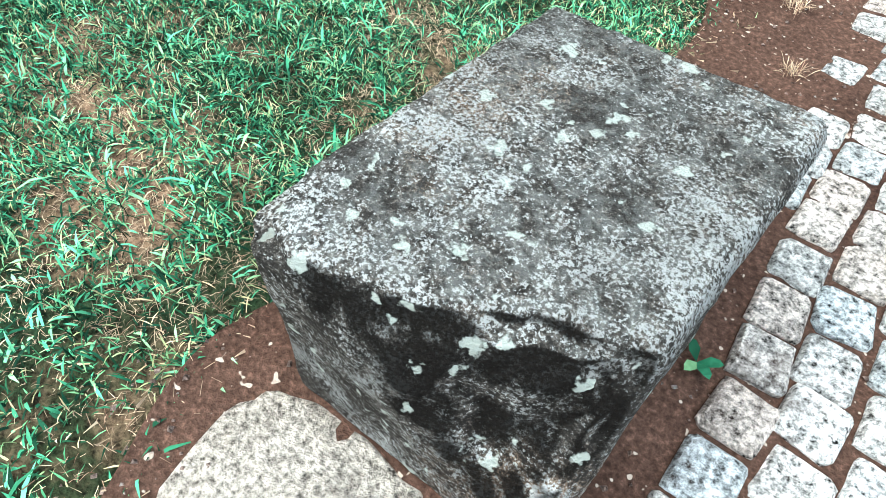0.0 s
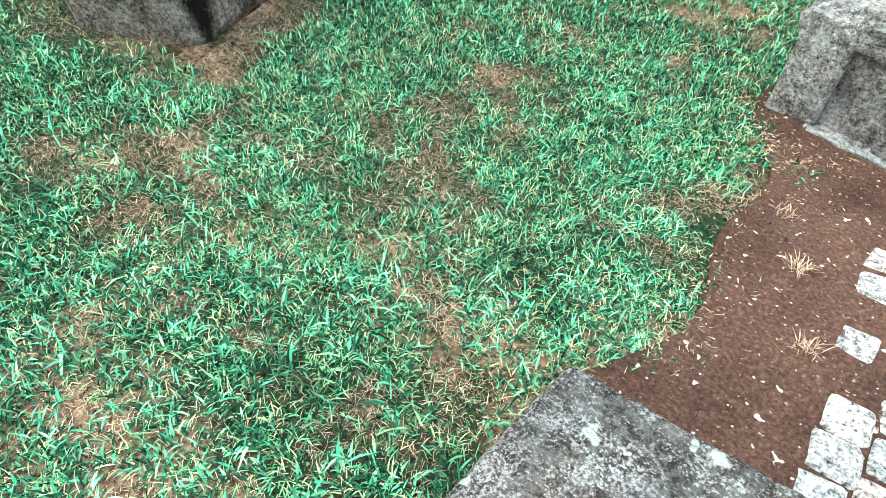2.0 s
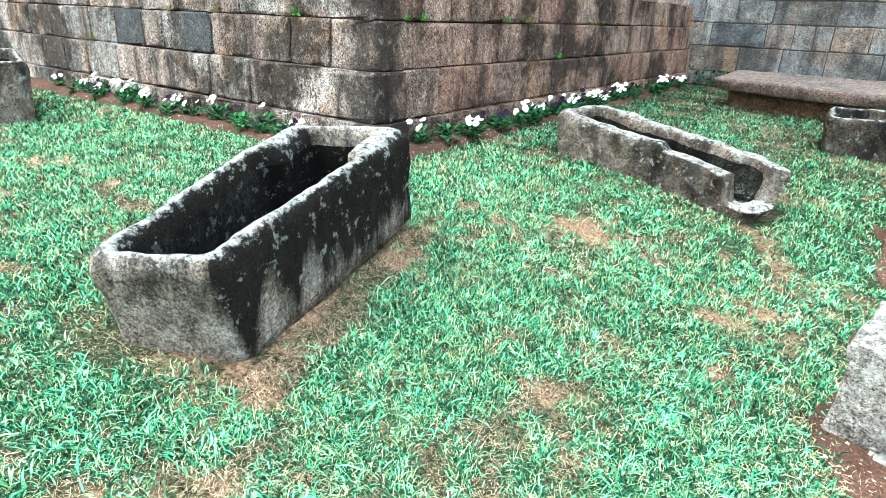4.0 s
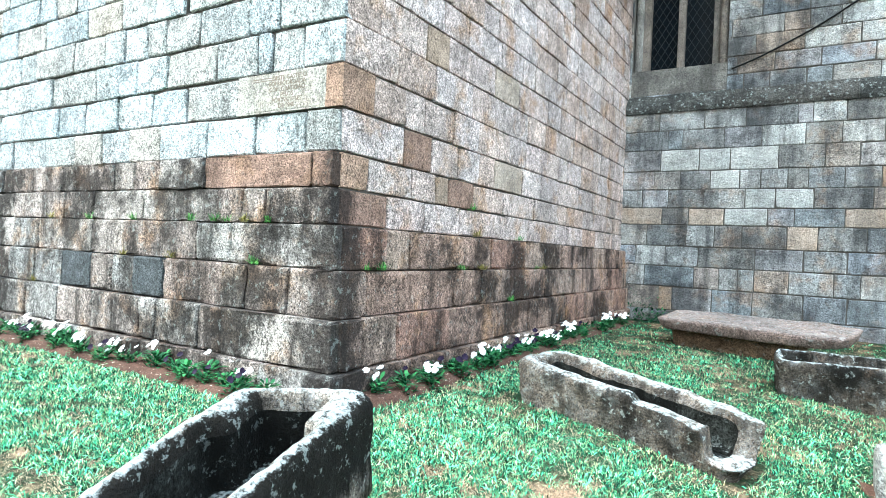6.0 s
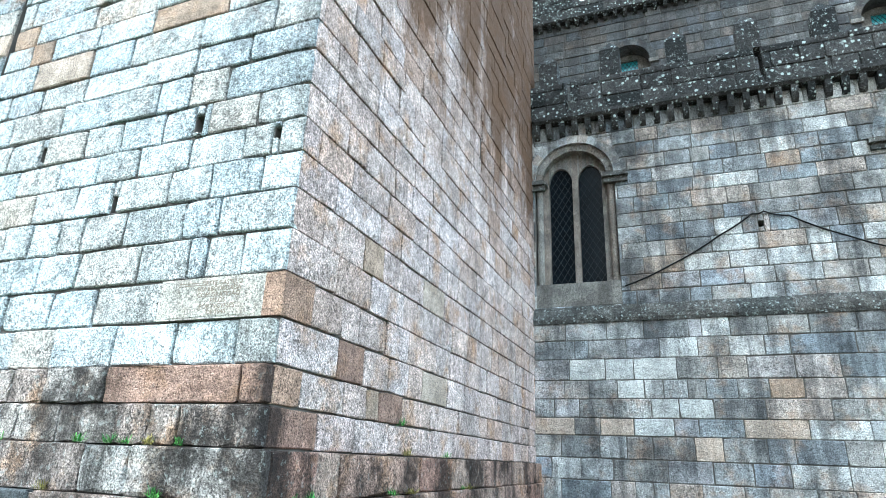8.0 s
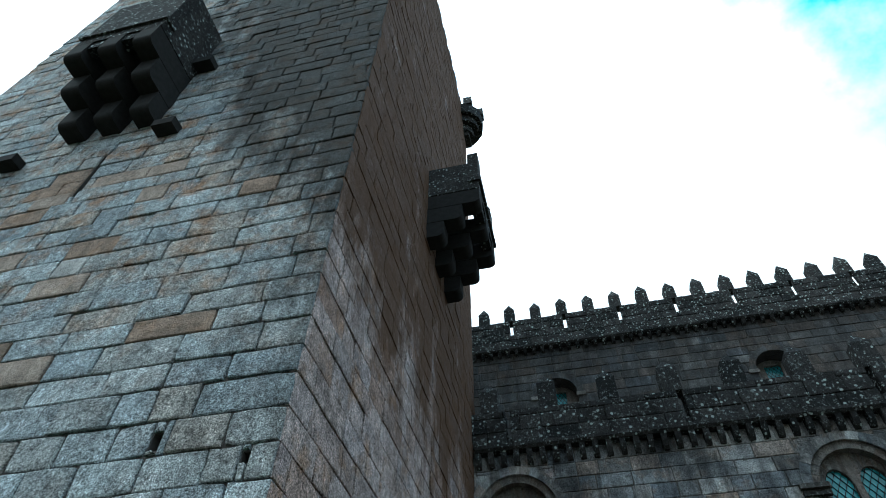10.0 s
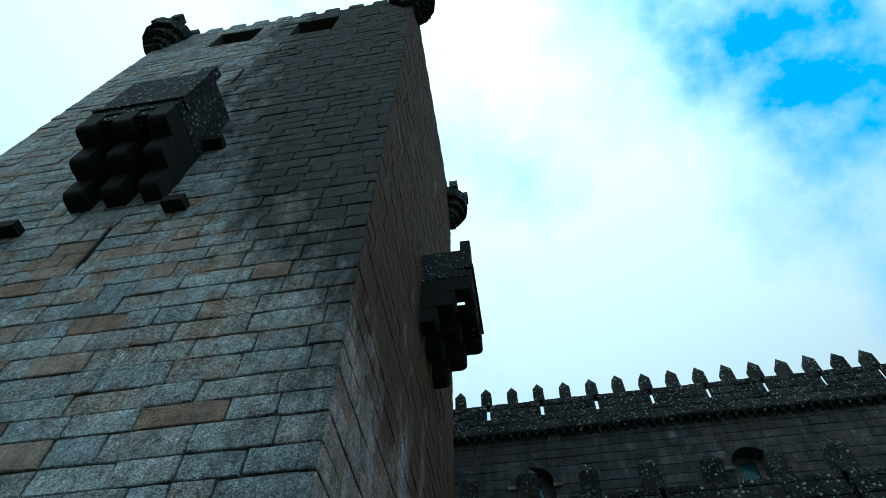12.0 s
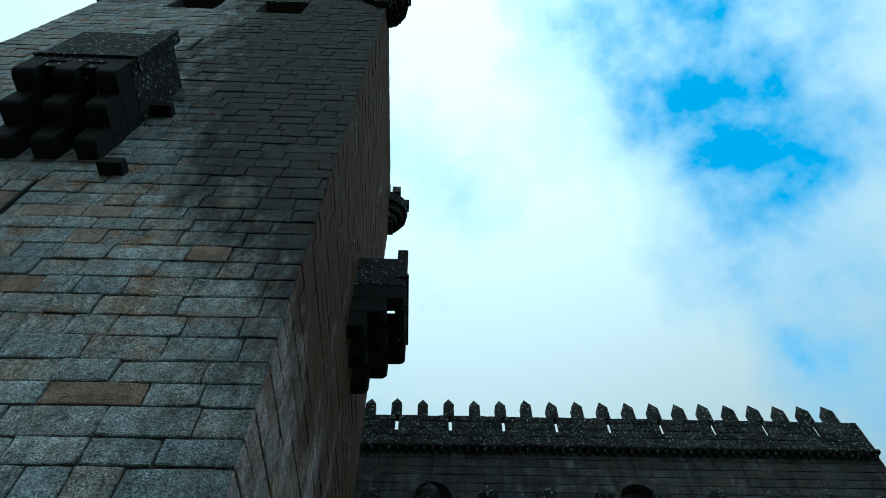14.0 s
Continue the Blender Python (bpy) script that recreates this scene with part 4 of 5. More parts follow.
def nave_window(cx, glass):
    """Twin lancets in a round-arched recess with shafts and capitals."""
    sill, spring, half = 6.42, 9.15, 0.98
    y = NY
    win = part("window", extrude([(cx - half, 5.86), (cx + half, 5.86), (cx + half, 6.36), (cx + half, 6.42), (cx - half, 6.42)], y - 0.012, y + 0.5), carved_stone, church, "twin lancet window in a round-arched stone recess")
    # corners between the square hole and the arch
    for s in (-1, 1):
        pts = [(cx + s * half, spring)] + [(cx + s * half * math.cos(t), spring + half * math.sin(t)) for t in [math.pi / 2 * k / 8 for k in range(1, 9)]] + [(cx, 10.2), (cx + s * half, 10.2)]
        part("spandrel", extrude(pts if s > 0 else pts[::-1], y - 0.012, y + 0.5), nave_stone, win)
    arch_band(cx, y - 0.05, y + 0.12, 0.98, 1.2, spring, win, nave_stone, 13)
    arch_band(cx, y + 0.04, y + 0.3, 0.80, 0.99, spring, win, carved_stone, 11)
    for s in (-1, 1):
        col = Shape()
        m, r = 12, 0.085
        xc, yc = cx + s * 0.88, y + 0.12
        for z in (sill, spring - 0.2):
            col.v += [(xc + r * math.cos(2 * math.pi * k / m), yc + r * math.sin(2 * math.pi * k / m), z) for k in range(m)]
        col.f = [(k, (k + 1) % m, (k + 1) % m + m, k + m) for k in range(m)]
        part("shaft", col, carved_stone, win, "", True)
        cap = Shape()
        for z, q in ((spring - 0.24, 0.09), (spring - 0.12, 0.14), (spring - 0.1, 0.2), (spring, 0.2)):
            cap.v += [(xc - q, yc - q, z), (xc + q, yc - q, z), (xc + q, yc + q, z), (xc - q, yc + q, z)]
        cap.f = [(3, 2, 1, 0), (12, 13, 14, 15)] + [(r4 + k, r4 + (k + 1) % 4, r4 + 4 + (k + 1) % 4, r4 + 4 + k) for r4 in (0, 4, 8) for k in range(4)]
        part("capital", cap, carved_stone, win)
        for reach, z0, z1 in ((0.1, spring - 0.26, spring - 0.18), (0.06, spring - 0.18, spring - 0.11), (0.15, spring - 0.11, spring)):
            part("impost", Shape().box((min(cx + s * 0.72, cx + s * (1.24 + reach * 0.5)), y - reach, z0), (max(cx + s * 0.72, cx + s * (1.24 + reach * 0.5)), y + 0.02, z1)), ledge_stone, win)
        part("jamb", Shape().box((min(cx + s * 0.66, cx + s * 0.99), y + 0.2, 6.42), (max(cx + s * 0.66, cx + s * 0.99), y + 0.5, 9.6)), carved_stone, win)
    # tracery plate with two lancet openings
    part("mullion", Shape().box((cx - 0.075, y + 0.25, 6.42), (cx + 0.075, y + 0.42, 10.0)), carved_stone, win)
    for s in (-1, 1):
        lx = cx + s * 0.365
        top = [(lx - 0.3, 9.1)] + [(lx - 0.3 + 0.3 * (1 - math.cos(t)), 9.1 + 0.5 * math.sin(t)) for t in [math.pi / 2 * k / 8 for k in range(1, 9)]]
        top += [(lx + 0.3 * math.cos(t), 9.1 + 0.5 * math.sin(t)) for t in [math.pi / 2 - math.pi / 2 * k / 8 for k in range(1, 9)]]
        for a, b in zip(top, top[1:]):
            quad = [a, b, (b[0], 10.05), (a[0], 10.05)]
            part("tracery", extrude(quad, y + 0.26, y + 0.42), carved_stone, win)
    part("glass", Shape().box((cx - 0.7, y + 0.36, 6.4), (cx + 0.7, y + 0.38, 10.0)), glass, win)
    lattice(win, cx - 0.68, cx + 0.68, 6.42, 9.7, y + 0.34, 0.16, lead)


for i, c in enumerate(nave_windows):
    nave_window(c, glass_dark if i == 0 else glass_teal)


def upper_window(cx):
    y, spring, half = NUP, 16.45, 0.75
    win = part("window", extrude([(cx - half, 14.6), (cx + half, 14.6), (cx + half, 14.8), (cx - half, 14.8)], y - 0.03, y + 0.6), carved_stone, church, "small teal leaded lancet deep in a round-arched recess")
    for s in (-1, 1):
        pts = [(cx + s * half, spring)] + [(cx + s * half * math.cos(t), spring + half * math.sin(t)) for t in [math.pi / 2 * k / 8 for k in range(1, 9)]] + [(cx, 17.3), (cx + s * half, 17.3)]
        part("spandrel", extrude(pts if s > 0 else pts[::-1], y - 0.012, y + 0.6), nave_stone, win)
        part("impost", Shape().box((min(cx + s * 0.7, cx + s * 1.05), y - 0.08, 16.3), (max(cx + s * 0.7, cx + s * 1.05), y + 0.02, 16.45)), carved_stone, win)
        part("jamb", Shape().box((min(cx + s * 0.3, cx + s * 0.76), y + 0.55, 14.6), (max(cx + s * 0.3, cx + s * 0.76), y + 0.88, 17.2)), carved_stone, win)
    arch_band(cx, y - 0.07, y + 0.1, 0.75, 0.98, spring, win, nave_stone, 11)
    part("head", Shape().box((cx - 0.31, y + 0.57, 16.95), (cx + 0.31, y + 0.88, 17.2)), carved_stone, win)
    part("glass", Shape().box((cx - 0.32, y + 0.66, 14.6), (cx + 0.32, y + 0.68, 17.0)), glass_teal, win)
    lattice(win, cx - 0.3, cx + 0.3, 14.7, 16.95, y + 0.64, 0.14, lead)


for c in upper_windows:
    upper_window(c)

# ---- stone coffins ----
def outline(length, wa, wb, corner, m=72):
    """A tapered round-cornered rectangle; y runs along it from width wa to width wb."""
    pts = []
    for k in range(m):
        a = 2 * math.pi * (k + 0.5) / m
        c, s = math.cos(a), math.sin(a)
        e = 2.0 / corner
        x = math.copysign(abs(c) ** e, c)
        y = math.copysign(abs(s) ** e, s)
        v = (y + 1) / 2
        pts.append((x * (wa + (wb - wa) * v) / 2, y * length / 2))
    return pts


def softened(ring, rounds):
    """A closed ring of points whose corners have worn round."""
    for k in range(rounds):
        ring = [((a[0] + 2 * b[0] + c[0]) / 4, (a[1] + 2 * b[1] + c[1]) / 4) for a, b, c in zip(ring[-1:] + ring[:-1], ring, ring[1:] + ring[:1])]
    return ring


def coffin(label, at, length, wa, wb, height, wall=0.1, floor=0.18, seed=0, worn=6, broken=None, taper=0.9, bury=0.1, skew=0.0, niche=None, bulge=0.016, mat=None):
    """A stone trough: an outer shell and a hollow with the same number of points; niche = (half width, length) of a recess for the head."""
    h = length / 2
    side = lambda y: (wa + (wb - wa) * (y + h) / length) / 2
    if niche:
        nw, nl = niche
        ys = h - nl - wall
        pairs = [((-side(-h), -h), (wall - side(-h), wall - h)), ((side(-h), -h), (side(-h) - wall, wall - h)),
                 ((side(ys - 0.1), ys - 0.1), (side(ys) - wall, ys - 0.05)), ((side(ys), ys), (side(ys) - wall - 0.01, ys - 0.01)), ((side(ys + 0.06), ys + 0.06), (nw, ys + 0.02)),
                 ((side(h), h), (nw, h - wall)), ((-side(h), h), (-nw, h - wall)),
                 ((-side(ys + 0.06), ys + 0.06), (-nw, ys + 0.02)), ((-side(ys), ys), (wall + 0.01 - side(ys), ys - 0.01)), ((-side(ys - 0.1), ys - 0.1), (wall - side(ys), ys - 0.05))]
    else:
        pairs = [((-side(-h), -h), (wall - side(-h), wall - h)), ((side(-h), -h), (side(-h) - wall, wall - h)),
                 ((side(h), h), (side(h) - wall, h - wall)), ((-side(h), h), (wall - side(h), h - wall))]
    shell, hollow_line = [], []
    for (p, q), (p2, q2) in zip(pairs, pairs[1:] + pairs[:1]):
        reach = max(math.dist(p, p2), math.dist(q, q2))
        k = max(3, int(reach / 0.022))
        for i in range(k):
            f = i / k
            shell.append((p[0] + (p2[0] - p[0]) * f, p[1] + (p2[1] - p[1]) * f))
            hollow_line.append((q[0] + (q2[0] - q[0]) * f, q[1] + (q2[1] - q[1]) * f))
    shell, hollow_line = softened(shell, worn * 3), softened(hollow_line, worn)
    m = len(shell)
    sh = Shape()
    levels = [(-bury, taper, 0.0), (0.05, taper, 0.0), (0.15, taper + 0.01, 0.0), (0.3, 0.95, 0.0), (0.45, 0.965, 0.0), (0.6, 0.98, 0.0), (0.75, 0.99, 0.0), (0.85, 1.0, 0.0), (0.92, 1.0, 0.06), (0.97, 1.0, 0.19), (1.0, 1.0, 0.42),
              (1.0, 1.0, 0.58), (0.975, 1.0, 0.8), (0.92, 1.0, 0.95), (0.8, 1.0, 1.0), (0.6, 1.0, 1.0), (floor / height + 0.06, 1.0, 1.02), (floor / height, 1.0, 1.12), (floor / height - 0.01, 1.0, 2.0)]
    for z, k, f in levels:
        for (xa, ya), (xb, yb) in zip(shell, hollow_line):
            x, y = xa + (xb - xa) * f, ya + (yb - ya) * f
            zz = z * height
            if broken:
                low = broken(x, y) * height
                zz = min(zz, low + 0.12 * max(0.0, zz - low))
            p = Vector((x * k, y * (0.5 + k * 0.5) + skew * x, zz))
            q = p * 5.0 + Vector((seed * 7.3, 0, 0))
            p += Vector((noise.noise(q), noise.noise(q + Vector((9, 0, 0))), 0.6 * noise.noise(q + Vector((0, 9, 0))))) * bulge
            q = p * 17.0 + Vector((seed * 3.3, 5, 0))
            p += Vector((noise.noise(q), noise.noise(q + Vector((9, 0, 0))), noise.noise(q + Vector((0, 9, 0))))) * 0.006
            sh.v.append(tuple(p))
    n = len(levels)
    sh.f = [(r * m + k, r * m + (k + 1) % m, (r + 1) * m + (k + 1) % m, (r + 1) * m + k) for r in range(n - 1) for k in range(m)]
    sh.f.append(tuple((n - 1) * m + k for k in range(m)))
    sh.f.append(tuple(m - 1 - k for k in range(m)))
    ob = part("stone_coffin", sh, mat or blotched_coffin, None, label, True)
    # inner faces take the colour that holds the hollow's shade
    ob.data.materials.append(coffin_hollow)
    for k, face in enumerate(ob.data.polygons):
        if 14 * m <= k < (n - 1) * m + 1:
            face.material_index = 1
    ob.matrix_world = at
    return tagged(ob, category="stone coffin", group="stone coffins on the lawn")


def lie(x, y, z, heading, pitch=0.0, roll=0.0):
    """A pose on the ground whose y axis points along heading (degrees from +y, to the left)."""
    return pose(x, y, z) @ pose(0, 0, 0, 0, 0, heading) @ pose(0, 0, 0, pitch, roll, 0)


def broken_end(x, y):
    """The share of the height that is left: the wall on one side stops short of the end, and steps down on the way."""
    gap = max(0.0, min(1.0, (-0.7 - y) / 0.07)) * max(0.0, min(1.0, (0.14 - x) / 0.08))
    step = 0.14 * max(0.0, min(1.0, (-0.12 - y) / 0.05)) * max(0.0, min(1.0, (0.05 - x) / 0.1)) + 0.12 * max(0.0, min(1.0, (-0.45 - y) / 0.5))
    return (1.0 - step) * (1 - gap) + 0.26 * gap


coffin("open granite coffin black with age, pale lichen on its rim", lie(1.38, -2.26, 0.68, 13.5, 11.5), 1.66, 0.62, 0.84, 0.56, 0.11, 0.15, 1, 5, skew=0.24, taper=0.95, niche=(0.19, 0.3), mat=coffin_stone)
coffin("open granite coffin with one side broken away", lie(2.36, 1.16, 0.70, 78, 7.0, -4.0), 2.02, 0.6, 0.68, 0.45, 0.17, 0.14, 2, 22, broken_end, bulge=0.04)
coffin("open granite coffin with a dark shaded hollow", lie(4.4, 3.95, 0.64, 95, 0.0, -4.0), 2.1, 0.66, 0.74, 0.56, 0.1, 0.15, 3, 12, bulge=0.03)
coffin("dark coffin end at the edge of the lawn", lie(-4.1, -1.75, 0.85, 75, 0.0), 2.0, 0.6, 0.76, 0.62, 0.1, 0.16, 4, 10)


# ---- blocks beside the path ----
def rough_block(name, label, at, size, seed, mat, category, corner=9.0, bevel=0.04, taper=0.94, rough=0.015):
    sh = Shape()
    m = 80
    L, W, H = size
    rings = []
    for z, k, ins in ((-0.05, taper, 0), (0.1, taper + 0.02, 0), (0.5, 0.98, 0), (0.85, 1.0, 0), (1.0 - bevel * 0.5 / H, 1.0, bevel * 0.25), (1.0, 1.0, bevel), (1.0, 1.0, 0.12), (1.0, 1.0, min(L, W) * 0.32)):
        ring = []
        for x, y in outline(W - 2 * ins, L - 2 * ins, L - 2 * ins, corner, m):
            p = Vector((x * k, y * k, z * H))
            q = p * 4.0 + Vector((seed * 5.1, 2, 0))
            p += Vector((noise.noise(q), noise.noise(q + Vector((9, 0, 0))), 0.7 * noise.noise(q + Vector((0, 9, 0))))) * rough
            q = p * 18.0
            p += Vector((noise.noise(q), noise.noise(q + Vector((9, 0, 0))), noise.noise(q + Vector((0, 9, 0))))) * 0.004
            ring.append(tuple(p))
        rings.append(ring)
    for r in rings:
        sh.v += r
    for r in range(len(rings) - 1):
        for k in range(m):
            sh.f.append((r * m + k, r * m + (k + 1) % m, (r + 1) * m + (k + 1) % m, (r + 1) * m + k))
    sh.f.append(tuple((len(rings) - 1) * m + k for k in range(m)))
    sh.f.append(tuple(m - 1 - k for k in range(m)))
    ob = part(name, sh, mat, None, label, True)
    ob.matrix_world = at
    return tagged(ob, category=category)


def broken_block():
    """A squared block whose front has broken away along a slanting face."""
    base, top, step = 0.08, 0.69, 0.0125
    lo_y, hi_y = -4.435, -3.565
    cut_at, cut_way = Vector((4.115, -4.41, 0.67)), Vector((0.354, -0.836, 0.418)).normalized()
    nx, ny, nz = 52, 70, 49
    index, sh = {}, Shape()

    def placed(i, j, k):
        f, g, e = i / nx, j / ny, k / nz
        y = lo_y + (hi_y - lo_y) * g + 0.05 * max(0.0, f - 0.2) * -max(0.0, g - 0.6)
        left, right = 4.03 + 0.075 * max(0.0, g - 0.15), 4.672 + 0.04 * g
        p = Vector((left + (right - left) * f, y, base + (top - base) * e))
        # rounded arrises: pull in towards a box that is smaller by the radius
        r = 0.035 + 0.06 * max(0.0, 1 - 5 * f) * max(0.0, 1 - 5 * g)
        core = Vector((max(left + r, min(right - r, p.x)), max(lo_y + r, min(hi_y - r, p.y)), min(top - 0.03, p.z)))
        off = p - core
        reach = r if abs(off.z) < 0.001 else 0.03
        if off.length > reach:
            p = core + off.normalized() * reach
        past = (p - cut_at).dot(cut_way)
        if past > 0 and p.z > 0.2:
            p = p - cut_way * (past - 0.035 * (1 - math.exp(-past / 0.035)) + min(1.0, past * 9) * (0.022 * noise.noise(p * 6) + 0.012 * noise.noise(p * 17)))
        q = p * 4.0 + Vector((15, 2, 0))
        p = p + Vector((noise.noise(q), noise.noise(q + Vector((9, 0, 0))), 0.6 * noise.noise(q + Vector((0, 9, 0))))) * 0.011
        q = p * 24.0
        return p + Vector((noise.noise(q), noise.noise(q + Vector((9, 0, 0))), noise.noise(q + Vector((0, 9, 0))))) * 0.004

    def at(*key):
        if key not in index:
            index[key] = len(sh.v)
            sh.v.append(tuple(placed(*key)))
        return index[key]

    for i in range(nx):
        for k in range(nz):
            sh.f += [(at(i, 0, k), at(i + 1, 0, k), at(i + 1, 0, k + 1), at(i, 0, k + 1)), (at(i + 1, ny, k), at(i, ny, k), at(i, ny, k + 1), at(i + 1, ny, k + 1))]
    for j in range(ny):
        for k in range(nz):
            sh.f += [(at(0, j + 1, k), at(0, j, k), at(0, j, k + 1), at(0, j + 1, k + 1)), (at(nx, j, k), at(nx, j + 1, k), at(nx, j + 1, k + 1), at(nx, j, k + 1))]
    for i in range(nx):
        for j in range(ny):
            sh.f += [(at(i, j, nz), at(i + 1, j, nz), at(i + 1, j + 1, nz), at(i, j + 1, nz)), (at(i, j + 1, 0), at(i + 1, j + 1, 0), at(i + 1, j, 0), at(i, j, 0))]
    tagged(part("stone_block", sh, block_stone, None, "weathered granite block, lichened top, broken blackened front", True), category="stone block")


broken_block()
rough_block("stone_stub", "short granite stub standing in the lawn", lie(4.36, 1.5, 0.45, 0), (0.45, 0.4, 0.42), 7, pedestal_stone, "stone block")
rough_block("bench_base", "low stone base of a bench, ochre and stained", lie(2.76, 6.05, 0.80, -15.5), (1.85, 0.6, 0.42), 8, base_stone, "bench base")
rough_block("bench_slab", "long rough granite slab laid over a stone base", lie(2.98, 6.1, 1.175, -15.0, 5.0), (2.66, 1.15, 0.16), 9, slab_stone, "stone slab", 6.0, 0.03, rough=0.04)


def worn_mesh(shape, name, radius, rough, seed):
    """A sharp-edged shape with rounded arrises and a weathered, uneven face."""
    bm = bmesh.new()
    bm.from_mesh(shape.mesh(name))
    bmesh.ops.bevel(bm, geom=bm.edges[:], offset=radius, segments=3, affect="EDGES", profile=0.5)
    long_edges = [e for e in bm.edges if e.calc_length() > 0.08]
    bmesh.ops.subdivide_edges(bm, edges=long_edges, cuts=6, use_grid_fill=True)
    bmesh.ops.triangulate(bm, faces=[f for f in bm.faces if len(f.verts) > 4])
    for v in bm.verts:
        q = v.co * 7 + Vector((seed, 0, 0))
        v.co += Vector((noise.noise(q), noise.noise(q + Vector((9, 0, 0))), noise.noise(q + Vector((0, 9, 0))))) * rough
        q = v.co * 25
        v.co += Vector((noise.noise(q), noise.noise(q + Vector((9, 0, 0))), noise.noise(q + Vector((0, 9, 0))))) * rough * 0.4
    me = bpy.data.meshes.new(name)
    bm.to_mesh(me)
    bm.free()
    me.polygons.foreach_set("use_smooth", [True] * len(me.polygons))
    return me


def pedestal():
    """A carved pedestal that leans back: a body with two sunk panels on a moulded foot."""
    at = lie(4.68, -1.16, 0.22, -10.0, 8.0, 4.0)
    ped = thing("carved_pedestal", "carved granite pedestal with sunk panels and a moulded foot", "pedestal", at=at)
    body = Shape()
    w, d, h = 0.62, 0.24, 0.62
    body.box((-w, -d + 0.05, -0.1), (w, d, h - 0.05))
    sides = [(-w, -w + 0.24), (-0.12, 0.12), (w - 0.24, w)]
    part("body", worn_mesh(body, "body", 0.03, 0.012, 1), pedestal_stone, ped)
    for a, b in sides:
        pil = Shape()
        pil.add([(a, -d, 0.06), (b, -d, 0.06), (b, -d + 0.05, 0.06), (a, -d + 0.05, 0.06), (a + 0.006, -d + 0.004, h - 0.05), (b - 0.006, -d + 0.004, h - 0.05), (b, -d + 0.05, h - 0.05), (a, -d + 0.05, h - 0.05)],
                [(0, 3, 2, 1), (4, 5, 6, 7), (0, 1, 5, 4), (1, 2, 6, 5), (2, 3, 7, 6), (3, 0, 4, 7)])
        part("pilaster", worn_mesh(pil, "pilaster", 0.018, 0.01, 3 + a), pedestal_stone, ped)
    cap = Shape()
    prof = [(-0.014, h - 0.16), (-0.006, h - 0.12), (-0.012, h - 0.05), (-0.06, h + 0.01), (-0.16, h + 0.04), (-0.3, h + 0.03), (-2 * d, h - 0.06), (-2 * d, h - 0.14)]
    m = len(prof)
    steps = 9
    for i in range(steps):
        x = -w - 0.02 + (2 * w + 0.04) * i / (steps - 1)
        edge = 0.1 if i in (0, steps - 1) else (0.02 if i in (1, steps - 2) else 0.0)
        cap.v += [(x + 0.008 * noise.noise((i, k, 1)), -d - o + 0.01 * noise.noise((i * 0.7, k, 5)), z - (edge if z > h - 0.03 else 0) + 0.012 * noise.noise((i * 0.7, k, 2))) for k, (o, z) in enumerate(prof)]
    cap.f = [(i * m + k, i * m + (k + 1) % m, (i + 1) * m + (k + 1) % m, (i + 1) * m + k) for i in range(steps - 1) for k in range(m)] + [tuple(range(m - 1, -1, -1)), tuple((steps - 1) * m + k for k in range(m))]
    part("cap", worn_mesh(cap, "cap", 0.012, 0.012, 5), pedestal_stone, ped, "lichen-pale rounded top")
    for o, z0, z1 in ((0.10, -0.08, 0.02), (0.055, 0.02, 0.07)):
        part("moulding", Shape().add([(-w + 0.2, -d - o, z0), (w + 0.03, -d - o, z0), (w + 0.03, -d + 0.06, z0), (-w + 0.2, -d + 0.06, z0), (-w + 0.2, -d - o + 0.02, z1), (w + 0.03, -d - o + 0.02, z1), (w + 0.03, -d + 0.06, z1), (-w + 0.2, -d + 0.06, z1)],
             [(0, 3, 2, 1), (4, 5, 6, 7), (0, 1, 5, 4), (1, 2, 6, 5), (3, 0, 4, 7)]), pedestal_stone, ped)


pedestal()


def footing():
    """A flat broken patch of pale concrete beside the block."""
    sh = Shape()
    m = 40
    ring = []
    for k in range(m):
        a = 2 * math.pi * k / m
        r = 1.0 + 0.16 * noise.noise((math.cos(a) * 2, math.sin(a) * 2, 4)) + 0.05 * noise.noise((math.cos(a) * 8, math.sin(a) * 8, 1))
        x = 4.27 + 0.26 * r * math.copysign(abs(math.cos(a)) ** 0.6, math.cos(a))
        y = -4.66 + 0.22 * r * math.copysign(abs(math.sin(a)) ** 0.6, math.sin(a))
        ring.append((x, y))
    for s2, z in ((1.0, -0.05), (1.0, 0.018), (0.96, 0.026), (0.5, 0.028)):
        sh.v += [(4.27 + (x - 4.27) * s2, -4.66 + (y + 4.66) * s2, ground_z(x, y) + z + 0.004 * noise.noise((x * 12, y * 12, z))) for x, y in ring]
    sh.f = [(r * m + k, r * m + (k + 1) % m, (r + 1) * m + (k + 1) % m, (r + 1) * m + k) for r in range(3) for k in range(m)] + [tuple(3 * m + k for k in range(m))]
    tagged(part("concrete_footing", sh, concrete, None, "flat broken patch of pale concrete in the soil", True), category="concrete patch", kind="structure")


footing()

